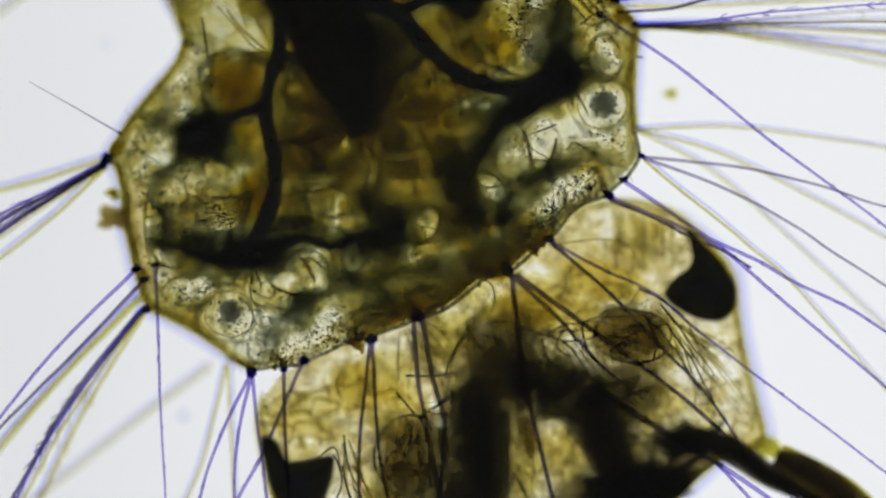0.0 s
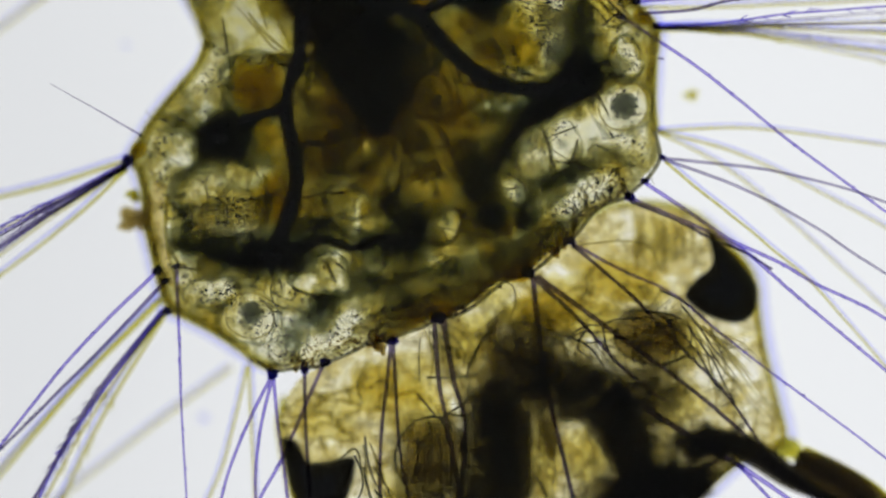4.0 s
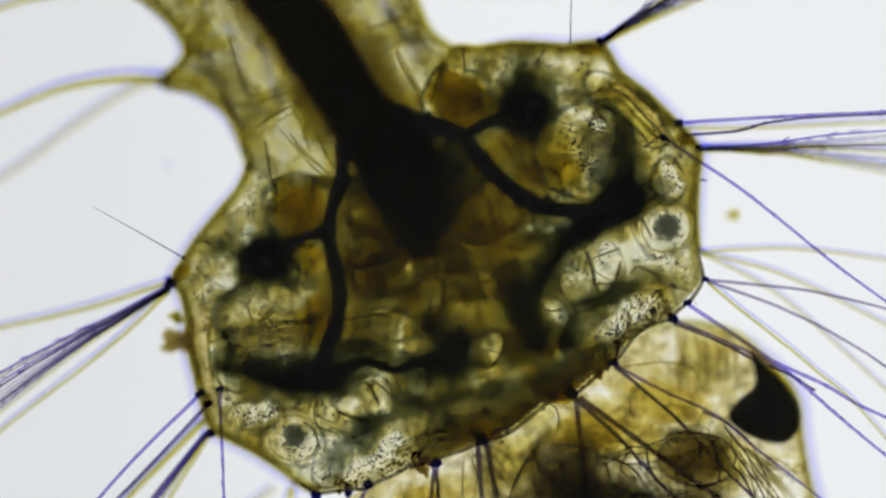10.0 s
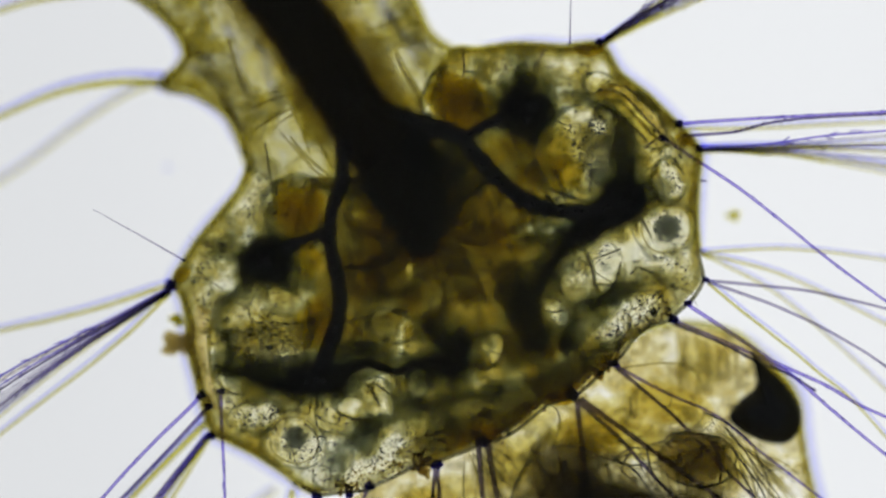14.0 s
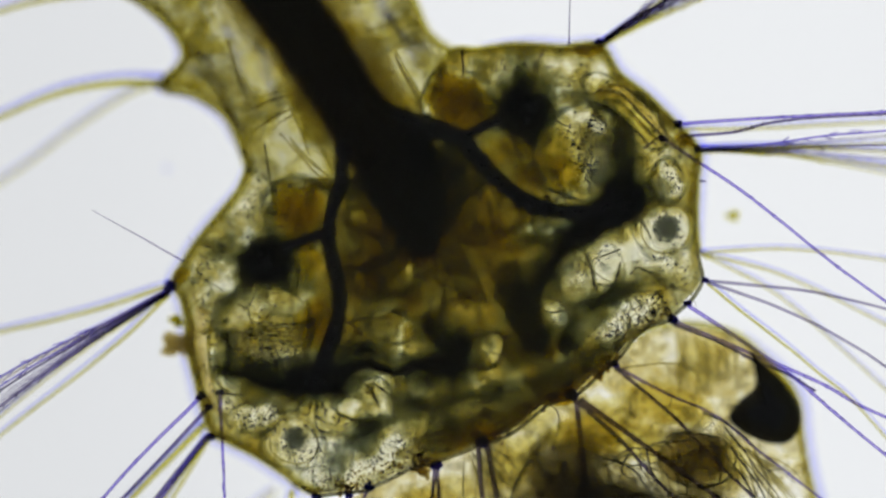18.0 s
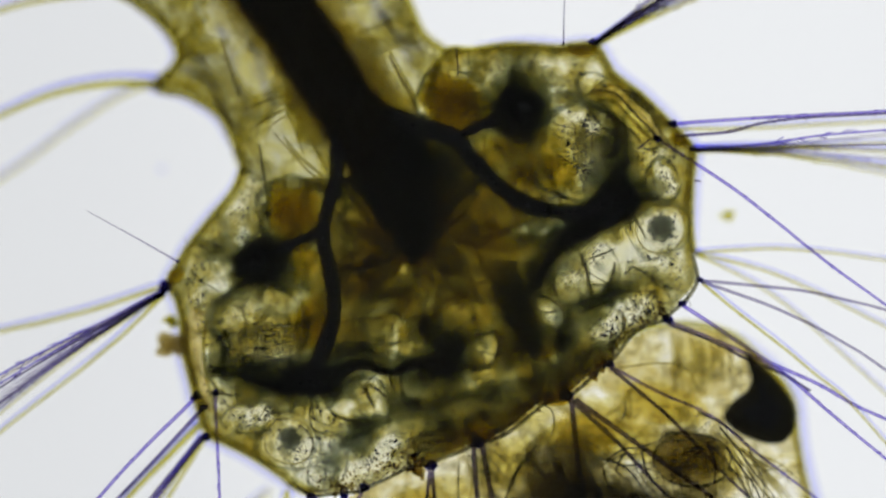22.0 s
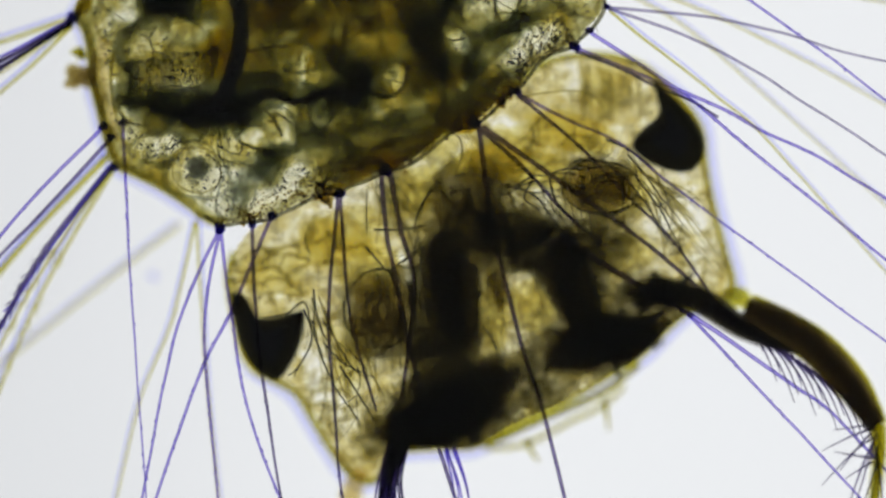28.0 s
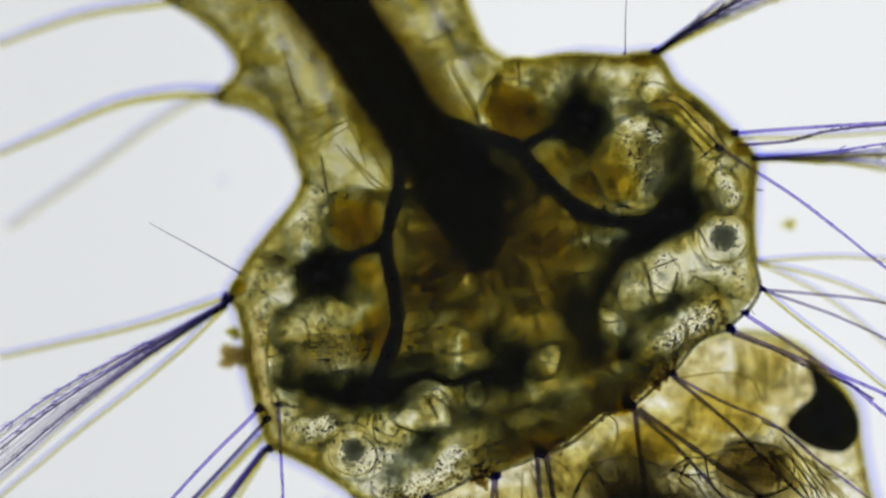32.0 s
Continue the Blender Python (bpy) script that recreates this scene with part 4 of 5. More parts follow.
HEAVY = ([(850, 350, 80, 60, 0, 0.9, 0), (705, 350, 46, 50, -10, 0.4, 0), (900, 455, 60, 26, 0, 1.5, 0), (930, 655, 30, 20, 0, 0.4, 0), (955, 590, 14, 34, 0, 0.6, 0), (890, 550, 60, 80, 0, 0.25, 0), (1030, 562, 50, 28, 0, 2.0, 0), (740, 640, 30, 50, 0, 1.0, 0)]
    + [(788, 540, 46, 120, 0, 3.2, 0), (765, 450, 36, 50, 0, 1.6, 0), (900, 410, 90, 40, 6, 3.4, 0), (845, 360, 36, 46, 0, 0.8, 0), (1005, 490, 48, 64, -14, 3.0, 0), (985, 430, 50, 36, 20, 1.6, 0), (1060, 410, 50, 30, 0, 1.4, 0), (1070, 600, 116, 44, -12, 4.0, 0), (790, 722, 92, 56, -8, 4.0, 0), (870, 655, 36, 28, 0, 2.4, 0), (715, 755, 50, 34, 0, 3.4, 0), (1145, 512, 60, 20, 0, 4.0, 0)]
    + [(945, 690, 50, 40, -25, 1.3, 0), (680, 600, 56, 38, 0, 1.0, 0), (728, 560, 22, 120, 0, 1.4, 0), (800, 340, 60, 60, 0, 0.7, 0), (690, 330, 36, 50, -10, 0.4, 0), (1050, 335, 60, 52, 0, 0.7, 1), (662, 545, 60, 70, 0, 0.8, 1), (900, 300, 60, 40, 0, 0.3, 0), (1060, 460, 30, 40, 0, 0.8, 0), (735, 700, 30, 30, 0, 1.2, 0), (640, 770, 30, 30, 0, 0.8, 0), (1100, 450, 40, 30, 30, 0.5, 0), (868, 505, 12, 32, -10, 1.0, 0), (835, 480, 8, 60, 0, 0.6, 0)])
flesh("flesh", HEAD, 5.0, 1.1, [p[:5] + (max(1.3 * p[5], -0.8),) + p[6:] for p in LIGHT] + specks(70, 420, 1260, 120, 800, 12, 34, 0.22, 0.5), HEADFLESH, head, "amber head flesh", plan=head_at, grain=0.8, low=190, rise=6)
flesh("dark_flesh", HEAD, 5.0, 0.0, HEAVY + specks(40, 640, 1160, 280, 760, 10, 26, 0.5, 0.0), HEADDARK, head, "brown-black head muscle and mouthparts", plan=head_at, grain=0.5, rise=6, low=180, floor=0.0, ragged=1.0)
for shape, k in (([(948, 592), (1000, 562), (1060, 556), (1120, 546), (1188, 536), (1172, 590), (1112, 640), (1050, 656), (1000, 644), (962, 650)], 1.3), ([(662, 762), (700, 735), (745, 695), (800, 650), (860, 622), (904, 640), (914, 682), (890, 738), (830, 778), (750, 786), (690, 800)], 1.3), ([(1098, 500), (1150, 492), (1215, 478), (1240, 510), (1190, 536), (1120, 530)], 1.2)):
    lobe("mouthpart_mass", shape, 50, 175, GUT, head, "black mouthpart and muscle mass", plan=head_at, full=k * 1.6, rough=34, power=1.6, n=90)
for x, y, rx, ry, turn, k in (((1000, 225, 90, 34, 18, 0.5), (770, 258, 38, 38, -20, 0.35), (560, 425, 52, 52, 0, 0.45), (900, 240, 60, 30, 10, 0.3), (470, 470, 60, 50, 0, 0.3), (1060, 150, 40, 50, 0, 0.25), (640, 470, 60, 60, 0, 0.35), (610, 620, 40, 60, 0, 0.25), (850, 285, 70, 40, -10, 0.7), (940, 290, 60, 36, 20, 0.55), (720, 330, 60, 40, -20, 0.5), (620, 400, 50, 50, 0, 0.3), (862, 548, 30, 74, 0, 0.4), (938, 540, 34, 60, -25, 0.35))
    + ((1085, 330, 60, 44, 0, 0.3), (1100, 440, 50, 40, 0, 0.35))):
    lobe("amber_plate", oval(x, y, rx, ry, turn, 0.2), 120, 205, ORANGE, head, "amber head plate", plan=head_at, full=k * 0.6, rough=10, power=0.4)
for shape, z, mat, k, name, label in ((([(748, 410), (800, 400), (834, 430), (838, 480), (837, 560), (836, 640), (800, 690), (756, 670), (746, 560)], 180, HEADDARK, 1.2, "muscle", "dark brown band of head muscle"), ([(806, 420), (836, 436), (839, 500), (838, 600), (830, 645), (806, 560)], 192, BROWN, 0.15, "muscle", "red-brown edge of head muscle"), ([(854, 480), (884, 478), (884, 520), (872, 552), (862, 520)], 196, BROWN, 0.6, "muscle", "brown wedge of head muscle"), ([(930, 440), (1000, 440), (1044, 480), (1052, 540), (1030, 570), (985, 556), (950, 500), (915, 470)], 180, HEADDARK, 1.4, "muscle", "dark brown band of head muscle"), ([(776, 300), (830, 296), (868, 330), (900, 400), (860, 440), (770, 430), (752, 370)], 184, BROWN, 0.3, "muscle", "brown fan of head muscle"))
    + (([(1016, 94), (1060, 92), (1112, 112), (1136, 150), (1126, 200), (1086, 216), (1022, 206), (1013, 150)], 170, HEADFLESH, 0.55, "cheek_plate", "amber cheek plate"), ([(905, 168), (960, 160), (1010, 158), (1046, 176), (1062, 216), (1040, 262), (960, 258), (902, 218)], 168, HEADFLESH, 0.55, "cheek_plate", "amber cheek plate"), ([(520, 380), (560, 360), (612, 372), (622, 430), (590, 466), (540, 452), (516, 420)], 168, HEADFLESH, 0.55, "cheek_plate", "amber cheek plate"), ([(820, 250), (880, 240), (912, 270), (900, 320), (850, 330), (812, 300)], 166, HEADFLESH, 0.55, "cheek_plate", "amber cheek plate"))):
    lobe(name, shape, z - 60, z + 18, mat, head, label, plan=head_at, full=k, rough=8, power=0.45 if name == "muscle" else 0.15)
tube("plate_edge", [(902, 166, 196, 2.2), (960, 156, 196, 2.4), (1012, 154, 196, 2.4), (1046, 168, 196, 2.2), (1064, 206, 196, 2.0)], FIBRE, head, "thin straw-coloured plate edge", plan=head_at, sides=6)
for x, y, rx, ry in ((660, 540, 60, 66), (1050, 325, 66, 48)):
    ball = lobe("muscle", oval(x, y, rx, ry, 0, 0.1), 60, 200, BROWN, head, "brown netted head muscle", plan=head_at, full=0.7, rough=6)
    pieces = []
    for i in range(15):
        a = 2 * math.pi * i / 15 + random.uniform(-0.2, 0.2)
        turn = random.choice((0.7, -0.7)) + random.uniform(-0.4, 0.4)
        twig(x + rx * math.cos(a), y + ry * math.sin(a), a + math.pi + turn, rx * random.uniform(1.0, 1.6), random.uniform(0.7, 1.2), ball, head_at, 2, 206, pieces)
    for i in range(44):
        a = random.uniform(0, 6.28)
        e = a + math.pi + random.uniform(-1.2, 1.2)
        bow = random.uniform(-0.5, 0.5)
        ends = [(rx * math.cos(a), ry * math.sin(a)), (rx * bow * math.sin(a), -ry * bow * math.cos(a)), (rx * math.cos(e), ry * math.sin(e))]
        pieces.append(tube_data([(x + p, y + q, 213, random.uniform(0.5, 0.95)) for p, q in ends], sides=5, step=7, plan=head_at, wave=4))
    for i in range(14):
        a = random.uniform(0, 6.28)
        pts = [(x + rx * 1.05 * math.cos(a + k * 0.22), y + ry * 1.05 * math.sin(a + k * 0.22), 206, 1.4) for k in range(6)]
        pieces.append(tube_data(pts, sides=5, step=8, plan=head_at, wave=7))
    joined("fibre_net", pieces, TWIG, ball, "fine dark fibre net")


def cell_net(x, y, rx, ry, cell, r, mat, parent, plan, label, z=196):
    """A net of uneven many-sided cells in an oval; neighbours share a wall."""
    def corner(i, j):
        q = random.Random(i * 7919 + j * 104729 + int(x))
        return x + (i * 0.5 + q.uniform(-0.26, 0.26)) * cell, y + (j * 0.5 - (i % 2) * 0.0 + q.uniform(-0.26, 0.26)) * cell * 1.1
    n, m = int(2 * rx / cell) + 1, int(2 * ry / cell) + 1
    for j in range(-m, m + 1):
        for i in range(-n, n + 1):
            ends = [(i + 1, j)] + ([(i, j + 1)] if (i + j) % 2 == 0 else [])
            for k in ends:
                p, q = corner(i, j), corner(*k)
                c = ((p[0] + q[0]) / 2, (p[1] + q[1]) / 2)
                if ((c[0] - x) / rx) ** 2 + ((c[1] - y) / ry) ** 2 > 1 or random.random() < 0.12:
                    continue
                c = (c[0] + random.uniform(-0.1, 0.1) * cell, c[1] + random.uniform(-0.1, 0.1) * cell)
                w = r * random.uniform(0.6, 1.25)
                tube("cell_wall", [(*p, z, w * 1.2), (*c, z, w * 0.85), (*q, z, w * 1.2)], mat, parent, label, sides=6, plan=plan, step=7)


cell_net(466, 474, 76, 54, 40, 4.6, FIBRE, head, head_at, "olive cell wall", 150)
cell_net(580, 690, 44, 80, 48, 4.4, FIBRE, head, head_at, "olive cell wall", 140)
cell_net(970, 245, 70, 36, 56, 4, FIBRE, head, head_at, "amber cell wall", 140)
cell_net(560, 420, 50, 50, 62, 4, FIBRE, head, head_at, "amber cell wall", 140)
cell_net(1215, 430, 36, 60, 52, 4.4, FIBRE, head, head_at, "olive cell wall", 140)
# fans of thin fibres in the cheeks
for x0, y0, x1, y1, fan, n in ((1105, 268, 1240, 500, 60, 9), (545, 520, 640, 760, 80, 6), (1140, 300, 1260, 420, 50, 7), (600, 560, 650, 720, 40, 6), (650, 300, 700, 420, 60, 6), (760, 300, 840, 420, 80, 8), (880, 320, 960, 420, 60, 7)):
    dx, dy = x1 - x0, y1 - y0
    q = math.hypot(dx, dy)
    for i in range(n):
        o, p = random.uniform(-1, 1) * fan, random.uniform(-14, 14)
        e = random.uniform(0.6, 1.05)
        w = random.uniform(0.9, 2.8)
        bend = random.uniform(-14, 14)
        tube("cheek_fibre", [(x0 - dy / q * p, y0 + dx / q * p, 195, w * 0.6), (x0 + dx * 0.5 * e - dy / q * (o * 0.4 + bend), y0 + dy * 0.5 * e + dx / q * (o * 0.4 + bend), 188, w), (x0 + dx * e - dy / q * o, y0 + dy * e + dx / q * o, 180, w * 0.5)],
             TWIG if w < 1.4 else FIBRE, head, "thin fibre in the cheek", plan=head_at, sides=6, wave=7, step=8)
# striations of the great head muscles
for x0, y0, x1, y1, width, n in ((786, 430, 790, 660, 92, 13), (800, 300, 812, 410, 90, 10), (985, 420, 1020, 560, 80, 9), (660, 480, 668, 640, 90, 7), (1050, 290, 1054, 410, 90, 7), (905, 360, 880, 450, 110, 9)):
    for i in range(n):
        o = (i / (n - 1) - 0.5) * width
        a, b = random.uniform(-14, 14), random.uniform(-14, 14)
        tube("muscle_fibre", [(x0 + o * 0.7, y0 + a, 204, 1.0), (x0 * 0.5 + x1 * 0.5 + o + random.uniform(-5, 5), (y0 + y1) / 2, 206, random.uniform(1.2, 2.6)), (x1 + o * 0.9, y1 + b, 204, 0.9)], TWIG if i % 3 else BROWN, head, "thin brown muscle fibre", plan=head_at, sides=6, step=8, wave=6, full=0.8)
# curved edges of the muscles and plates under the capsule
for pts, r in (([(536, 392), (529, 418), (540, 446)], 2.2), ([(775, 300), (746, 338), (728, 375), (720, 405)], 3.4), ([(614, 500), (632, 478), (664, 470), (692, 486), (706, 512)], 2.2), ([(985, 296), (1010, 278), (1050, 279), (1086, 300), (1112, 330)], 2.4), ([(684, 302), (712, 318), (734, 346)], 1.8), ([(676, 312), (702, 332), (722, 362)], 1.6), ([(840, 296), (872, 296), (900, 318)], 2.2), ([(844, 571), (856, 588), (869, 608)], 1.6), ([(846, 486), (858, 498), (878, 500), (896, 494)], 2.2), ([(640, 330), (636, 372), (640, 410)], 1.8), ([(930, 212), (932, 240), (920, 262)], 1.8), ([(775, 225), (800, 236), (806, 262), (796, 300)], 1.8), ([(560, 540), (580, 590), (610, 640), (640, 665)], 2.2)):
    tube("plate_edge", [(x, y, 206, r * (0.5 if k in (0, len(pts) - 1) else 1)) for k, (x, y) in enumerate(pts)], TWIG, head, "thin dark plate edge", plan=head_at, sides=6, step=6, wave=3)
# striped cheek plates
for i in range(7):
    x = 1022 + 17 * i
    x += random.uniform(-6, 6)
    tube("cheek_stripe", [(x - 4, 96 + 5 * i, 130, 3), (x + random.uniform(-6, 6), 140, 130, random.uniform(4, 8)), (x + 2, 200 - 2 * i, 130, 3)], FIBRE, head, "thin amber stripe", plan=head_at, sides=6, wave=8)


def tracheole(pts, r=2.2, plan=head_at, parent=None, z=212):
    k = len(pts)
    tube("tracheole", [(x, y, z, r * (1 - 0.5 * i / k)) for i, (x, y) in enumerate(pts)], TRACHEA, parent or head, "fine dark air tube", sides=6, step=8, plan=plan, wave=5)


# fine webs of air tubes over the head
for x, y, a, length, r in (((905, 326, 0.4, 110, 2.4), (905, 326, 2.6, 120, 2.4), (905, 326, -0.5, 90, 2.2), (940, 312, 1.1, 100, 2.0), (960, 305, 1.3, 110, 2.0), (970, 300, -0.1, 120, 1.8), (880, 320, 1.9, 100, 1.8), (860, 312, 1.4, 110, 1.6), (830, 302, 1.9, 110, 1.6), (800, 305, 1.2, 110, 1.6), (770, 320, 1.5, 120, 1.6), (740, 350, 1.8, 110, 1.6), (690, 462, 0.3, 80, 2.6), (690, 462, 2.3, 80, 2.4), (700, 458, -0.6, 70, 2.2), (690, 470, 1.2, 90, 2.2))
    + ((730, 440, 0.9, 90, 1.8), (850, 470, 1.4, 110, 1.6), (880, 480, 1.7, 100, 1.6), (840, 500, 1.2, 90, 1.4), (930, 480, 1.0, 80, 1.4), (820, 340, 1.0, 90, 1.4), (850, 350, 1.6, 80, 1.4), (890, 350, 0.9, 90, 1.6), (1075, 290, 0.9, 90, 1.6), (1090, 300, 1.3, 110, 1.8), (540, 520, 1.3, 110, 2.2), (560, 560, 1.0, 130, 2.2), (600, 600, 1.0, 120, 1.8), (620, 640, 1.3, 110, 1.8), (520, 545, 1.7, 90, 1.8), (1120, 290, 0.9, 90, 2.0))
    + ((1150, 330, 1.0, 90, 2.0),)):
    out = []
    twig(x, y, a, length, r, head, head_at, 2, 213, out)
    joined("tracheole", out, TWIG, head, "fine forked dark air tube")
for pts in (([(632, 430), (655, 455), (675, 472), (700, 455), (742, 432)], [(675, 470), (688, 510), (700, 560)], [(900, 325), (935, 305), (960, 302), (1000, 292), (1080, 284)], [(905, 328), (875, 315), (820, 300), (770, 318), (740, 350), (722, 395)], [(905, 325), (940, 345), (965, 380), (985, 410)], [(930, 312), (915, 345), (940, 365)], [(960, 303), (968, 335), (990, 370)], [(1075, 290), (1095, 330), (1090, 370)], [(540, 560), (556, 620), (590, 690), (625, 740)], [(560, 600), (600, 640), (650, 660)], [(590, 640), (640, 720), (660, 760)])
    + ([(525, 540), (540, 590), (520, 640), (500, 660)], [(1100, 265), (1130, 300), (1150, 330)], [(1060, 240), (1100, 255), (1140, 290)], [(650, 400), (700, 402), (745, 392)], [(740, 432), (735, 470), (750, 500)], [(840, 570), (855, 590), (868, 612)], [(1090, 300), (1130, 350), (1170, 420)], [(1110, 300), (1160, 370), (1200, 450)], [(545, 505), (550, 560), (570, 600)])):
    tracheole(pts)
tube("antenna", [(1312, 538, 140, 20), (1360, 560, 140, 30), (1432, 606, 140, 33), (1498, 676, 140, 29), (1545, 748, 140, 20)], HORN, head, "dark brown curved antenna", plan=head_at, full=2.4, sides=16)
tube("antenna", [(628, 828, 100, 16), (612, 862, 100, 22), (604, 905, 100, 24), (600, 960, 100, 24)], TAN, head, "pale straw-brown antenna base", plan=head_at, full=1.6, sides=14)
tube("mouth_brush", [(1150, 500, 140, 20), (1230, 525, 140, 26), (1300, 570, 140, 22), (1350, 596, 140, 14), (1400, 618, 140, 6)], GUT, head, "black mouth brush", plan=head_at, full=1.2, sides=12)
tube("mouth_brush", [(730, 720, 170, 8), (704, 764, 175, 16), (686, 806, 180, 12), (674, 850, 185, 5)], GUT, head, "black mouth brush", plan=head_at, full=1.2, sides=12)


# ---- bristles ----
def socket(x, y, r=8, plan=at, z=215, label="dark violet bristle socket"):
    return lobe("bristle_socket", oval(x, y, r, r * 0.9, 0, 0.3), z - r, z + r, KNOB, larva, label, n=14, rings=3, plan=plan, full=2.5)


def bristle(root, pts, mat=None, r0=4.0, r1=1.4, z0=215, z1=215, plan=at, label="", barbs=0, spread=22):
    mat = mat or SETA
    if not barbs and r0 >= 4 and mat in (SETA, SETADARK):
        barbs, spread = 24, 7
    k = len(pts)
    line = [(x, y, z0 + (z1 - z0) * i / (k - 1), 0.72 * (r0 + (r1 - r0) * i / (k - 1))) for i, (x, y) in enumerate(pts)]
    pieces = [tube_data(line, sides=8, step=16, hollow=True, plan=plan, wave=1.5)]
    if barbs:
        path = smooth_line(line, 60)
        for i in range(barbs):
            j = random.randint(18, 58)
            p, d = path[j], path[j + 1] - path[j]
            d = d[:2] / np.linalg.norm(d[:2])
            side = random.choice((-1, 1)) * np.array((-d[1], d[0]))
            e = p[:2] + d * spread + side * spread * random.uniform(0.25, 0.5)
            pieces.append(tube_data([(p[0], p[1], p[2], 1.1), (*((p[:2] + e) / 2 + side * 1.5), p[2], 0.9), (e[0], e[1], p[2], 0.5)], sides=4, step=10, plan=plan))
    ob = joined("bristle", pieces, mat, root, label)
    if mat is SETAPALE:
        # lens colour fringe, painted as a lilac tube along the upper side
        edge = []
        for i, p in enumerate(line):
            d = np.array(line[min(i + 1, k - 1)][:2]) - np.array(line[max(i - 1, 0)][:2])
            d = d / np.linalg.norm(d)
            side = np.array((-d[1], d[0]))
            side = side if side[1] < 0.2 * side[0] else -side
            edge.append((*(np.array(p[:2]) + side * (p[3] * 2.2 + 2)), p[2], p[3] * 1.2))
        tube("halo", edge, LILAC, root, "pale lilac lens halo painted beside a bristle", sides=8, step=16, plan=plan)
    return ob


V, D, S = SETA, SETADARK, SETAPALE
# hind corner and flank
s = socket(288, 142, 6, z=100)
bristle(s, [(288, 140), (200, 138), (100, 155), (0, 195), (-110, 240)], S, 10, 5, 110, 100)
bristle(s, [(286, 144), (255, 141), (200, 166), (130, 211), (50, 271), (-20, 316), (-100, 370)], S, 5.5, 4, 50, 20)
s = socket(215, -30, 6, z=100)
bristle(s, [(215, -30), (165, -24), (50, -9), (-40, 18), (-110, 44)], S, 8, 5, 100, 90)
s = socket(300, 500, 14, z=160)
for o, m, r, z, b in ((-4, V, 3.4, 212, 26), (-2, V, 3.0, 208, 20), (-1, D, 3.6, 205, 20), (2.5, D, 4.4, 200, 20), (3.4, D, 3.0, 190, 0), (-3, SETAGREY, 2.2, 170, 0), (-1.5, SETAGREY, 2.2, 165, 0), (0, SETAGREY, 3.0, 165, 0), (1, SETAGREY, 3.0, 168, 0), (1.8, SETAGREY, 3.0, 172, 0), (4.4, S, 4.0, 150, 0), (-3.5, S, 2.6, 160, 0)):
    bristle(s, [(300, 510 + o), (205, 564 + 2.2 * o), (110, 620 + 4.6 * o), (0, 693 + 8 * o), (-120, 785 + 11 * o)], m, r, r * 0.55, z, z, barbs=b, spread=17)
bristle(s, [(300, 500), (150, 546), (0, 580), (-110, 602)], S, 5.5, 4, 140, 120)
bristle(s, [(298, 516), (220, 590), (156, 642), (0, 762), (-120, 860)], S, 4.5, 3, 160, 150)
s = socket(325, 456, 4, z=200)
bristle(s, [(325, 456), (250, 413), (165, 365)], SETAGREY, 2.4, 0.8)
s = socket(355, 695, 9)
bristle(s, [(355, 697), (184, 872), (-40, 1165)], V, 5, 3)
s = socket(368, 715, 8)
bristle(s, [(366, 718), (260, 830), (150, 940), (-40, 1130)], D, 5, 3, 200, 180)
bristle(s, [(360, 750), (220, 890), (60, 1080), (-40, 1210)], S, 5, 3.5, 150, 130)
bristle(s, [(362, 740), (240, 862), (90, 1030), (-40, 1180)], S, 4, 3, 150, 130)
s = socket(372, 768, 9, z=190)
bristle(s, [(366, 768), (250, 910), (160, 1060), (10, 1320)], D, 8, 3, 180, 190, barbs=40)
bristle(s, [(366, 768), (240, 935), (150, 1090), (60, 1330)], V, 5, 3, 200, 215, barbs=30)
bristle(s, [(370, 770), (270, 930), (190, 1090), (90, 1330)], S, 5, 3.5, 150, 130, barbs=24)
bristle(s, [(366, 770), (262, 915), (176, 1060), (40, 1320)], S, 4, 3, 165, 150, barbs=24)
s = socket(390, 688, 8)
bristle(s, [(390, 688), (394, 800), (398, 920), (424, 1362)], V, 4.5, 2)
s = socket(518, 858, 5, z=130)
bristle(s, [(332, 385), (290, 560), (234, 700), (188, 890)], S, 3.4, 2.4, 150, 140, plan=head_at)
bristle(s, [(334, 385), (341, 520), (354, 700), (374, 890)], S, 3.2, 2.4, 150, 140, plan=head_at)
bristle(s, [(300, 390), (130, 520), (0, 625), (-100, 700)], S, 4.5, 3.5, 60, 50, plan=head_at)
# front margin, on the head's plan
H = head_at
s = socket(378, 397, 11, H)
for pts in ([(376, 402), (300, 580), (238, 890)], [(378, 404), (350, 580), (376, 890)], [(380, 404), (397, 540), (428, 720), (490, 890)]):
    bristle(s, pts, V, 4.5, 3, plan=H)
s = socket(435, 389, 9, H)
bristle(s, [(435, 392), (441, 540), (458, 690), (488, 890)], D, 5, 3, plan=H)
s = socket(470, 376, 10, H)
bristle(s, [(468, 380), (402, 535), (340, 660), (260, 890)], V, 5, 3.5, plan=H)
s = socket(591, 337, 11, H)
bristle(s, [(587, 345), (570, 540), (578, 680), (590, 840), (600, 900)], D, 5, 3, plan=H)
bristle(s, [(591, 345), (600, 470), (612, 570), (655, 720)], D, 5, 3, plan=H)
s = socket(672, 292, 14, H)
bristle(s, [(664, 300), (672, 400), (692, 500), (732, 680), (800, 890)], D, 6.5, 4.5, plan=H)
bristle(s, [(680, 300), (698, 400), (722, 500), (700, 690), (660, 890)], D, 7, 4, plan=H)
s = socket(828, 208, 14, H)
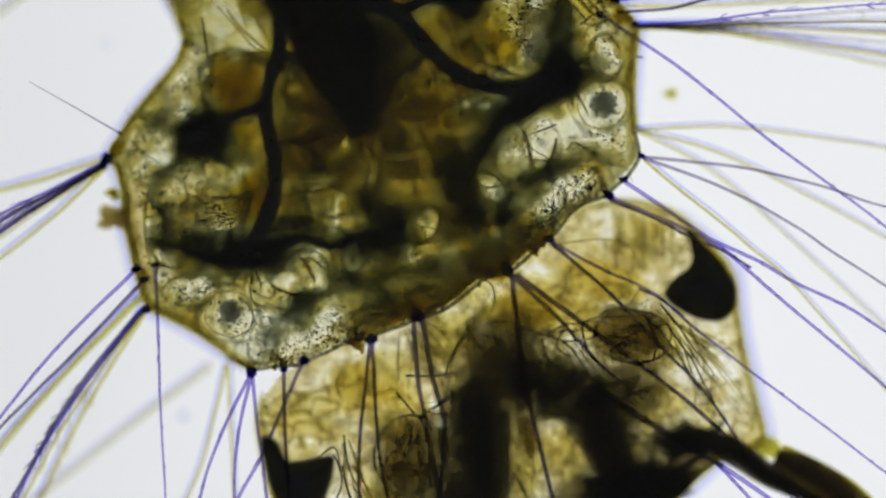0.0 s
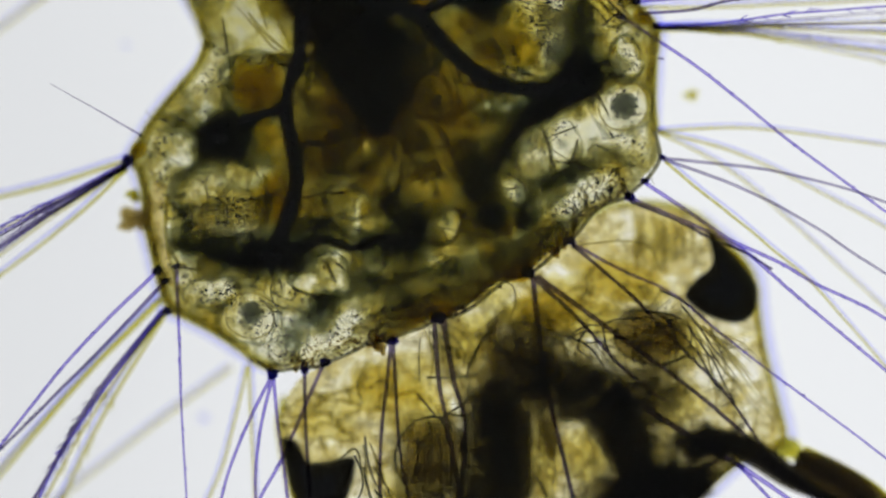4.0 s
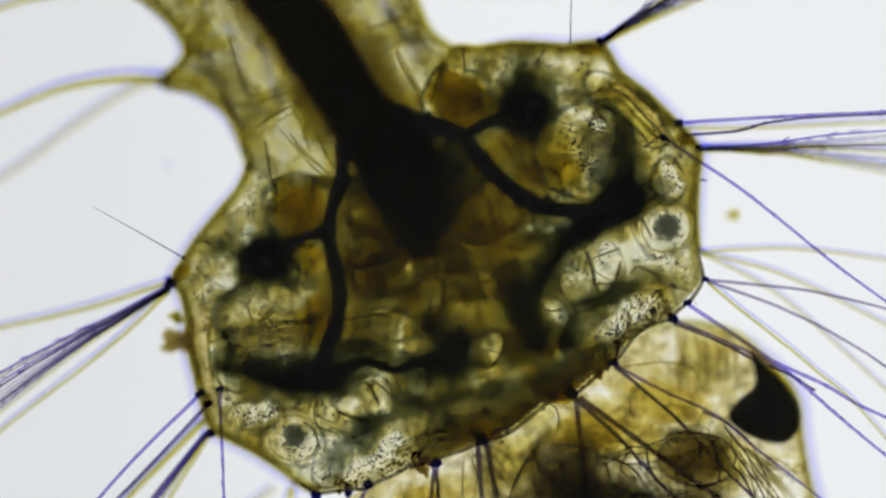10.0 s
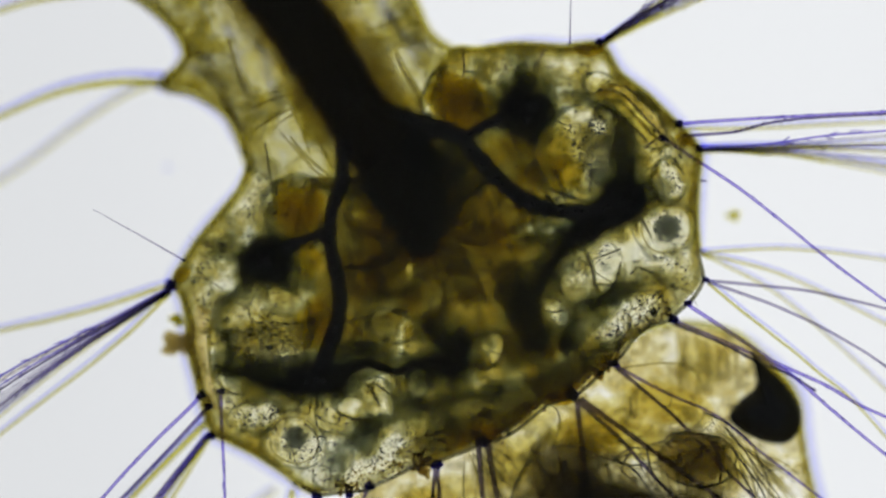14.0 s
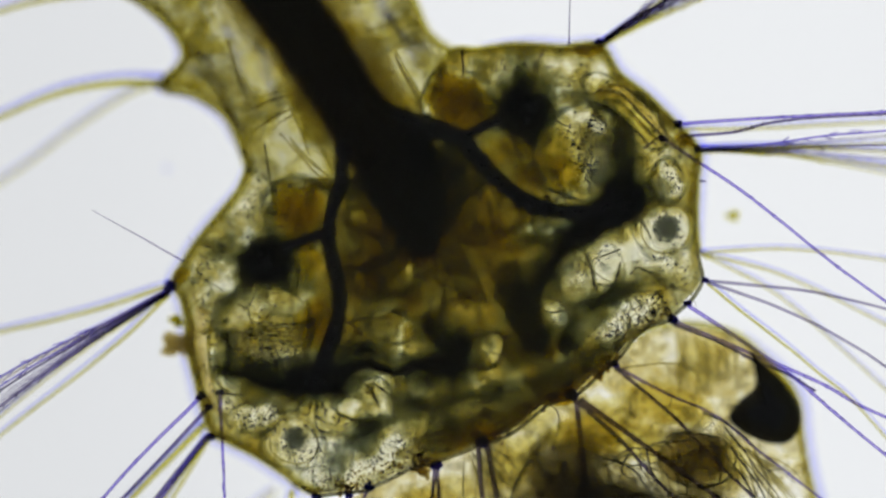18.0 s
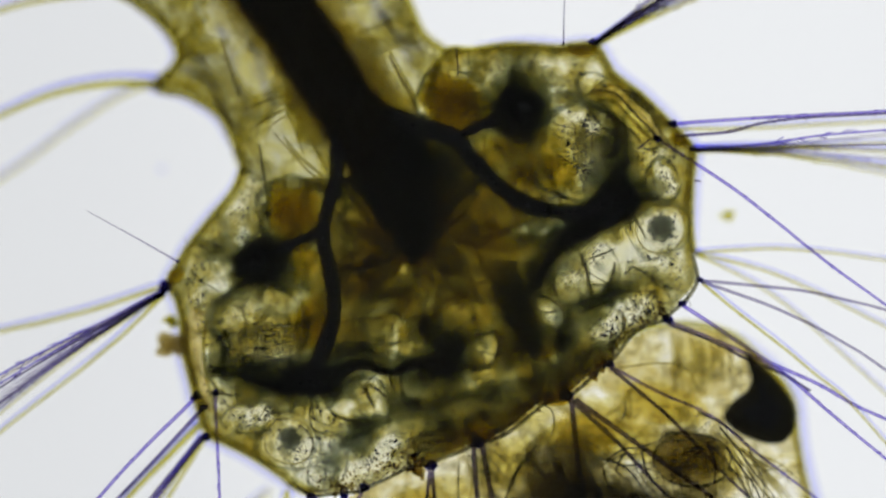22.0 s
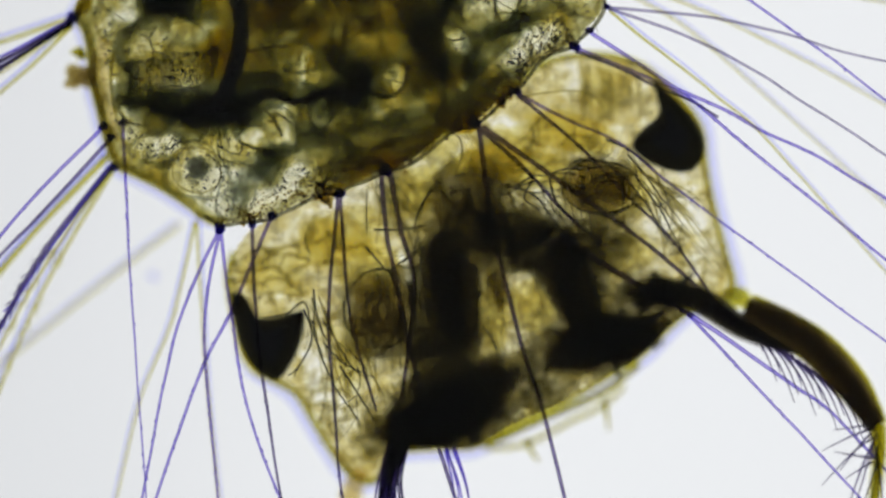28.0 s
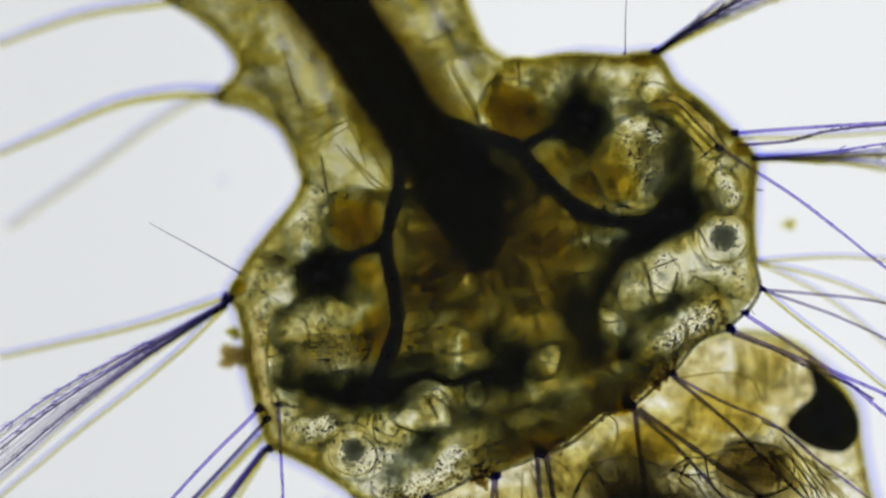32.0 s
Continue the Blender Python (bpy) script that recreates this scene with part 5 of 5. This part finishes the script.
bristle(s, [(835, 215), (862, 400), (908, 590), (950, 720), (992, 890)], D, 6.5, 4.5, plan=H)
bristle(s, [(842, 218), (960, 300), (1090, 392), (1200, 480), (1290, 570)], D, 7, 4, plan=H)
bristle(s, [(838, 222), (920, 295), (1000, 380), (1080, 440)], D, 6, 3, plan=H)
s = socket(903, 154, 9, H)
bristle(s, [(905, 160), (1000, 208), (1090, 250), (1210, 345), (1560, 600), (1800, 780)], V, 4.5, 2, plan=H)
bristle(s, [(905, 162), (1000, 240), (1090, 330), (1180, 420), (1250, 520)], D, 5, 3, plan=H)
s = socket(986, 414, 10, H, label="dark ring-shaped bristle socket")
bristle(s, [(988, 416), (1080, 475), (1150, 515), (1215, 552)], D, 8.5, 6, plan=H)
bristle(s, [(1195, 540), (1283, 598), (1390, 673), (1465, 727), (1600, 872)], V, 6, 3, plan=H)
bristle(s, [(1180, 530), (1218, 561), (1283, 630), (1390, 743), (1540, 905)], V, 4.5, 3, plan=H)
s = socket(1005, 75, 11, H)
bristle(s, [(1008, 78), (1157, 141), (1213, 171), (1255, 205), (1315, 256), (1392, 318), (1590, 480), (1820, 665)], V, 5, 3, plan=H)
bristle(s, [(1008, 84), (1080, 112), (1152, 148), (1205, 168), (1260, 200)], D, 4, 3, plan=H)
s = socket(1031, 46, 8, H)
bristle(s, [(1033, 50), (1157, 132), (1204, 158), (1272, 188), (1341, 226), (1426, 265), (1512, 316), (1600, 372), (1820, 510)], V, 5, 3, plan=H)
s = socket(1062, 5, 7, H)
bristle(s, [(1066, 7), (1170, 15), (1255, 26), (1341, 44), (1409, 62), (1478, 84), (1600, 110), (1820, 150)], SETAGREY, 4, 2.5, plan=H)
bristle(s, [(1066, 9), (1170, 44), (1255, 81), (1341, 128), (1426, 184), (1512, 238), (1600, 298), (1820, 440)], SETAGREY, 4, 2.5, plan=H)
bristle(s, [(1068, 11), (1127, 60), (1196, 111), (1264, 167), (1324, 214), (1375, 269), (1430, 330), (1600, 520)], S, 3.4, 2, 190, 170, plan=H)
# flank and hind tufts of the far side
s = socket(1240, 447, 5, z=120)
bristle(s, [(1240, 447), (1400, 440), (1590, 462), (1820, 500)], S, 3.2, 2, 160, 140)
bristle(s, [(1240, 447), (1400, 490), (1620, 600), (1820, 715)], S, 3.2, 2, 160, 140)
bristle(s, [(1240, 447), (1380, 520), (1540, 660), (1800, 900)], S, 3, 2, 150, 130)
s = socket(1202, 218, 9)
bristle(s, [(1204, 218), (1350, 208), (1480, 202), (1820, 184)], V, 4.5, 3)
bristle(s, [(1206, 240), (1300, 232), (1420, 210), (1820, 192)], D, 4, 2.5)
s = socket(1238, 262, 7)
bristle(s, [(1240, 263), (1340, 257), (1440, 243), (1560, 232), (1820, 214)], V, 3.4, 2.2, barbs=26, spread=15)
bristle(s, [(1240, 264), (1360, 264), (1480, 258), (1820, 254)], SETAGREY, 3.4, 2.0, barbs=22, spread=15)
bristle(s, [(1240, 266), (1400, 270), (1820, 330)], S, 5, 3.5, 140, 120)
bristle(s, [(1240, 262), (1400, 258), (1820, 280)], S, 4, 3, 150, 130)
bristle(s, [(1206, 226), (1400, 222), (1820, 200)], S, 4, 3, 150, 130)
for k in range(6):
    o = k - 2
    bristle(s, [(1240, 264), (1330, 263 + 2 * o), (1440, 262 + 6 * o), (1820, 274 + 27 * o)], (SETAGREY, S, S, SETAGREY, S, S)[k], 3.4, 2.0, 180, 150 - 6 * k, barbs=8, spread=14)
s = socket(1176, 244, 8)
bristle(s, [(1178, 245), (1244, 289), (1314, 335), (1384, 391), (1484, 472), (1614, 566), (1755, 676), (1850, 750)], V, 4.5, 2.5)
s = socket(1064, 72, 9, z=190)
bristle(s, [(1066, 74), (1130, 30), (1200, -10), (1320, -70)], D, 6, 3, 200, 215, barbs=30)
bristle(s, [(1066, 71), (1126, 30), (1200, -14), (1310, -76)], D, 3.5, 2, 170, 170, barbs=14, spread=16)
bristle(s, [(1068, 76), (1140, 32), (1215, -8), (1330, -60)], D, 3.5, 2, 170, 170, barbs=14, spread=16)
bristle(s, [(1068, 78), (1150, 36), (1300, -30)], S, 5, 4, 150, 130)
for k in range(8):
    o = k - 3.5
    bristle(s, [(1066, 74 + 0.6 * o), (1130 + o, 32 + 2.4 * o), (1200 + 3 * o, -10 + 5 * o), (1320 + 5 * o, -72 + 9 * o)], (SETAGREY, SETAGREY, S, D, SETAGREY, S, S, S)[k], 3.2, 1.6, 175 - 4 * k, 165 - 4 * k, barbs=10, spread=14)
s = socket(1010, 74, 3, z=190)
bristle(s, [(1010, 74), (1011, 20), (1016, -50)], D, 1.8, 0.8)
# sockets' brown feet on the front margin
for x, y, rx, ry, turn in ((676, 280, 30, 17, -12), (816, 210, 30, 18, -28)):
    lobe("bristle_foot", oval(x, y, rx, ry, turn, 0.2), 190, 235, ORANGE, larva, "rust-brown bristle foot", plan=H, full=1.5, rough=10)

# antenna and brush hairs
for i in range(16):
    u = i / 15
    x, y = 1300 + 190 * u, 565 + 110 * u + 20 * u * u
    e = 90 + 30 * math.sin(i * 2.1)
    tube("brush_hair", [(x, y, 190, 2.4), (x + e * 0.45, y + e * 0.5, 195, 1.8), (x + e * 0.72, y + e * 1.15, 200, 0.8)], SETADARK, head, "fine dark brush hair", plan=H, sides=6)
for i in range(10):
    x, y = 1236 + 9 * i, 515 + 6 * i
    tube("brush_hair", [(x, y, 190, 2.6), (x + 14, y + 22, 195, 1.8), (x + 22, y + 46, 200, 0.7)], SETADARK, head, "fine dark brush hair", plan=H, sides=6)
for i, (dx, dy) in enumerate(((-80, 10), (-95, 40), (-60, 70), (-100, 90), (-40, 130), (-60, 160), (-20, 150), (0, 150), (15, 140), (-30, 100), (-75, -12), (-50, 30))):
    x, y = 1545 - 4 * (i % 3), 745 + 6 * i
    tube("antenna_hair", [(x, y, 180, 2.6), (x + dx * 0.5 + 6, y + dy * 0.35, 185, 1.8), (x + dx, y + dy, 190, 0.7)], SETADARK, head, "fine dark antenna hair", plan=H, sides=6)
for o in (-26, 27):
    tube("antenna_edge", [(1318 - o * 0.3, 536 + o * 0.7, 150, 5), (1370 - o * 0.5, 568 + o * 0.85, 150, 6), (1440 - o * 0.7, 610 + o * 0.8, 150, 6), (1502 - o * 0.8, 676 + o * 0.6, 150, 6), (1548 - o * 0.5, 746 + o * 0.2, 150, 4)], SETAPALE, head, "straw-coloured antenna edge", plan=H)
tube("antenna_tip", [(1548, 745, 130, 18), (1552, 800, 130, 14), (1540, 900, 130, 10)], SETAPALE, head, "straw-coloured antenna tip", plan=H, full=1.4, sides=10)
lobe("antenna_base", oval(1298, 520, 30, 20, 20, 0.1), 70, 160, SETAPALE, head, "pale antenna base ring", plan=H, full=0.7)
for i in range(26):
    x = 674 + random.uniform(-14, 20)
    e = random.uniform(-16, 26)
    tube("brush_hair", [(x + 18, 765, 195, 3.2), (x + e * 0.4, 840, 200, 2.4), (x - 8 + e, random.uniform(890, 960), 205, 0.9)], SETADARK, head, "fine dark brush hair", plan=H, sides=6, wave=6)
for i in range(5):
    x = 766 + random.uniform(-4, 26)
    e = random.uniform(14, 46)
    tube("brush_hair", [(x, 770, 190, random.uniform(1.6, 3)), (x + e * 0.45, 830, 195, 2.2), (x + e, 905, 200, 1.2)], SETA, head, "fine violet brush hair", plan=H, sides=6, wave=6)
tube("labrum_edge", [(790, 790, 90, 7), (860, 778, 90, 7), (960, 735, 90, 7), (1060, 690, 90, 7), (1125, 640, 90, 6)], SETAPALE, head, "straw-coloured front lip", plan=H)
tube("labrum_edge", [(850, 792, 60, 5), (920, 785, 60, 5), (1000, 745, 60, 5), (1060, 715, 60, 5), (1100, 680, 60, 4)], SETAPALE, head, "straw-coloured front lip", plan=H)
for x0, y0, x1, y1 in ((925, 782, 945, 816), (1062, 710, 1070, 760)):
    tube("lip_spur", [(x0, y0 - 8, 90, 9), (x0 + 3, y0 + 8, 90, 5), (x1, y1, 90, 2)], SETAPALE, head, "short straw-coloured spur", plan=H)


# ---- loose debris ----
def debris(x, y, size, mat, label, plan=at, z=160, full=1.6):
    ob = lobe("debris_clump", oval(x, y, size, size * 0.75, 20, 0.28, x + y, 22), max(0, z - size) if z > 60 else 0, z + size, mat, None, label, n=40, rings=5, rough=9, plan=plan, full=full, power=0.8)
    tagged(ob, label, "debris", group="debris round the larva")


debris(566, 348, 17, BROWN, "small brown grainy clump caught on the larva", H, 215)
debris(876, 172, 13, BROWN, "small brown grainy clump caught on the larva", H, 215)
debris(308, 606, 30, BROWN, "brown flake stuck to the flank of the larva", at, 130)
debris(308, 565, 14, SETAPALE, "straw-coloured flake stuck to the flank of the larva", at, 130)
debris(1307, 380, 15, SETAPALE, "straw-coloured blurred speck lying on the glass", at, 90, 0.8)
for x, y in ((-48, 124), (-29, 139)):
    debris(x, y, 1.5, GRAIN, "tiny dark dust grain lying on the glass", at, 150)
debris(288, 290, 7, HEM, "pale blue speck lying on the glass", at, 10)
debris(430, 960, 10, HEM, "pale blue speck lying on the glass", at, 10)
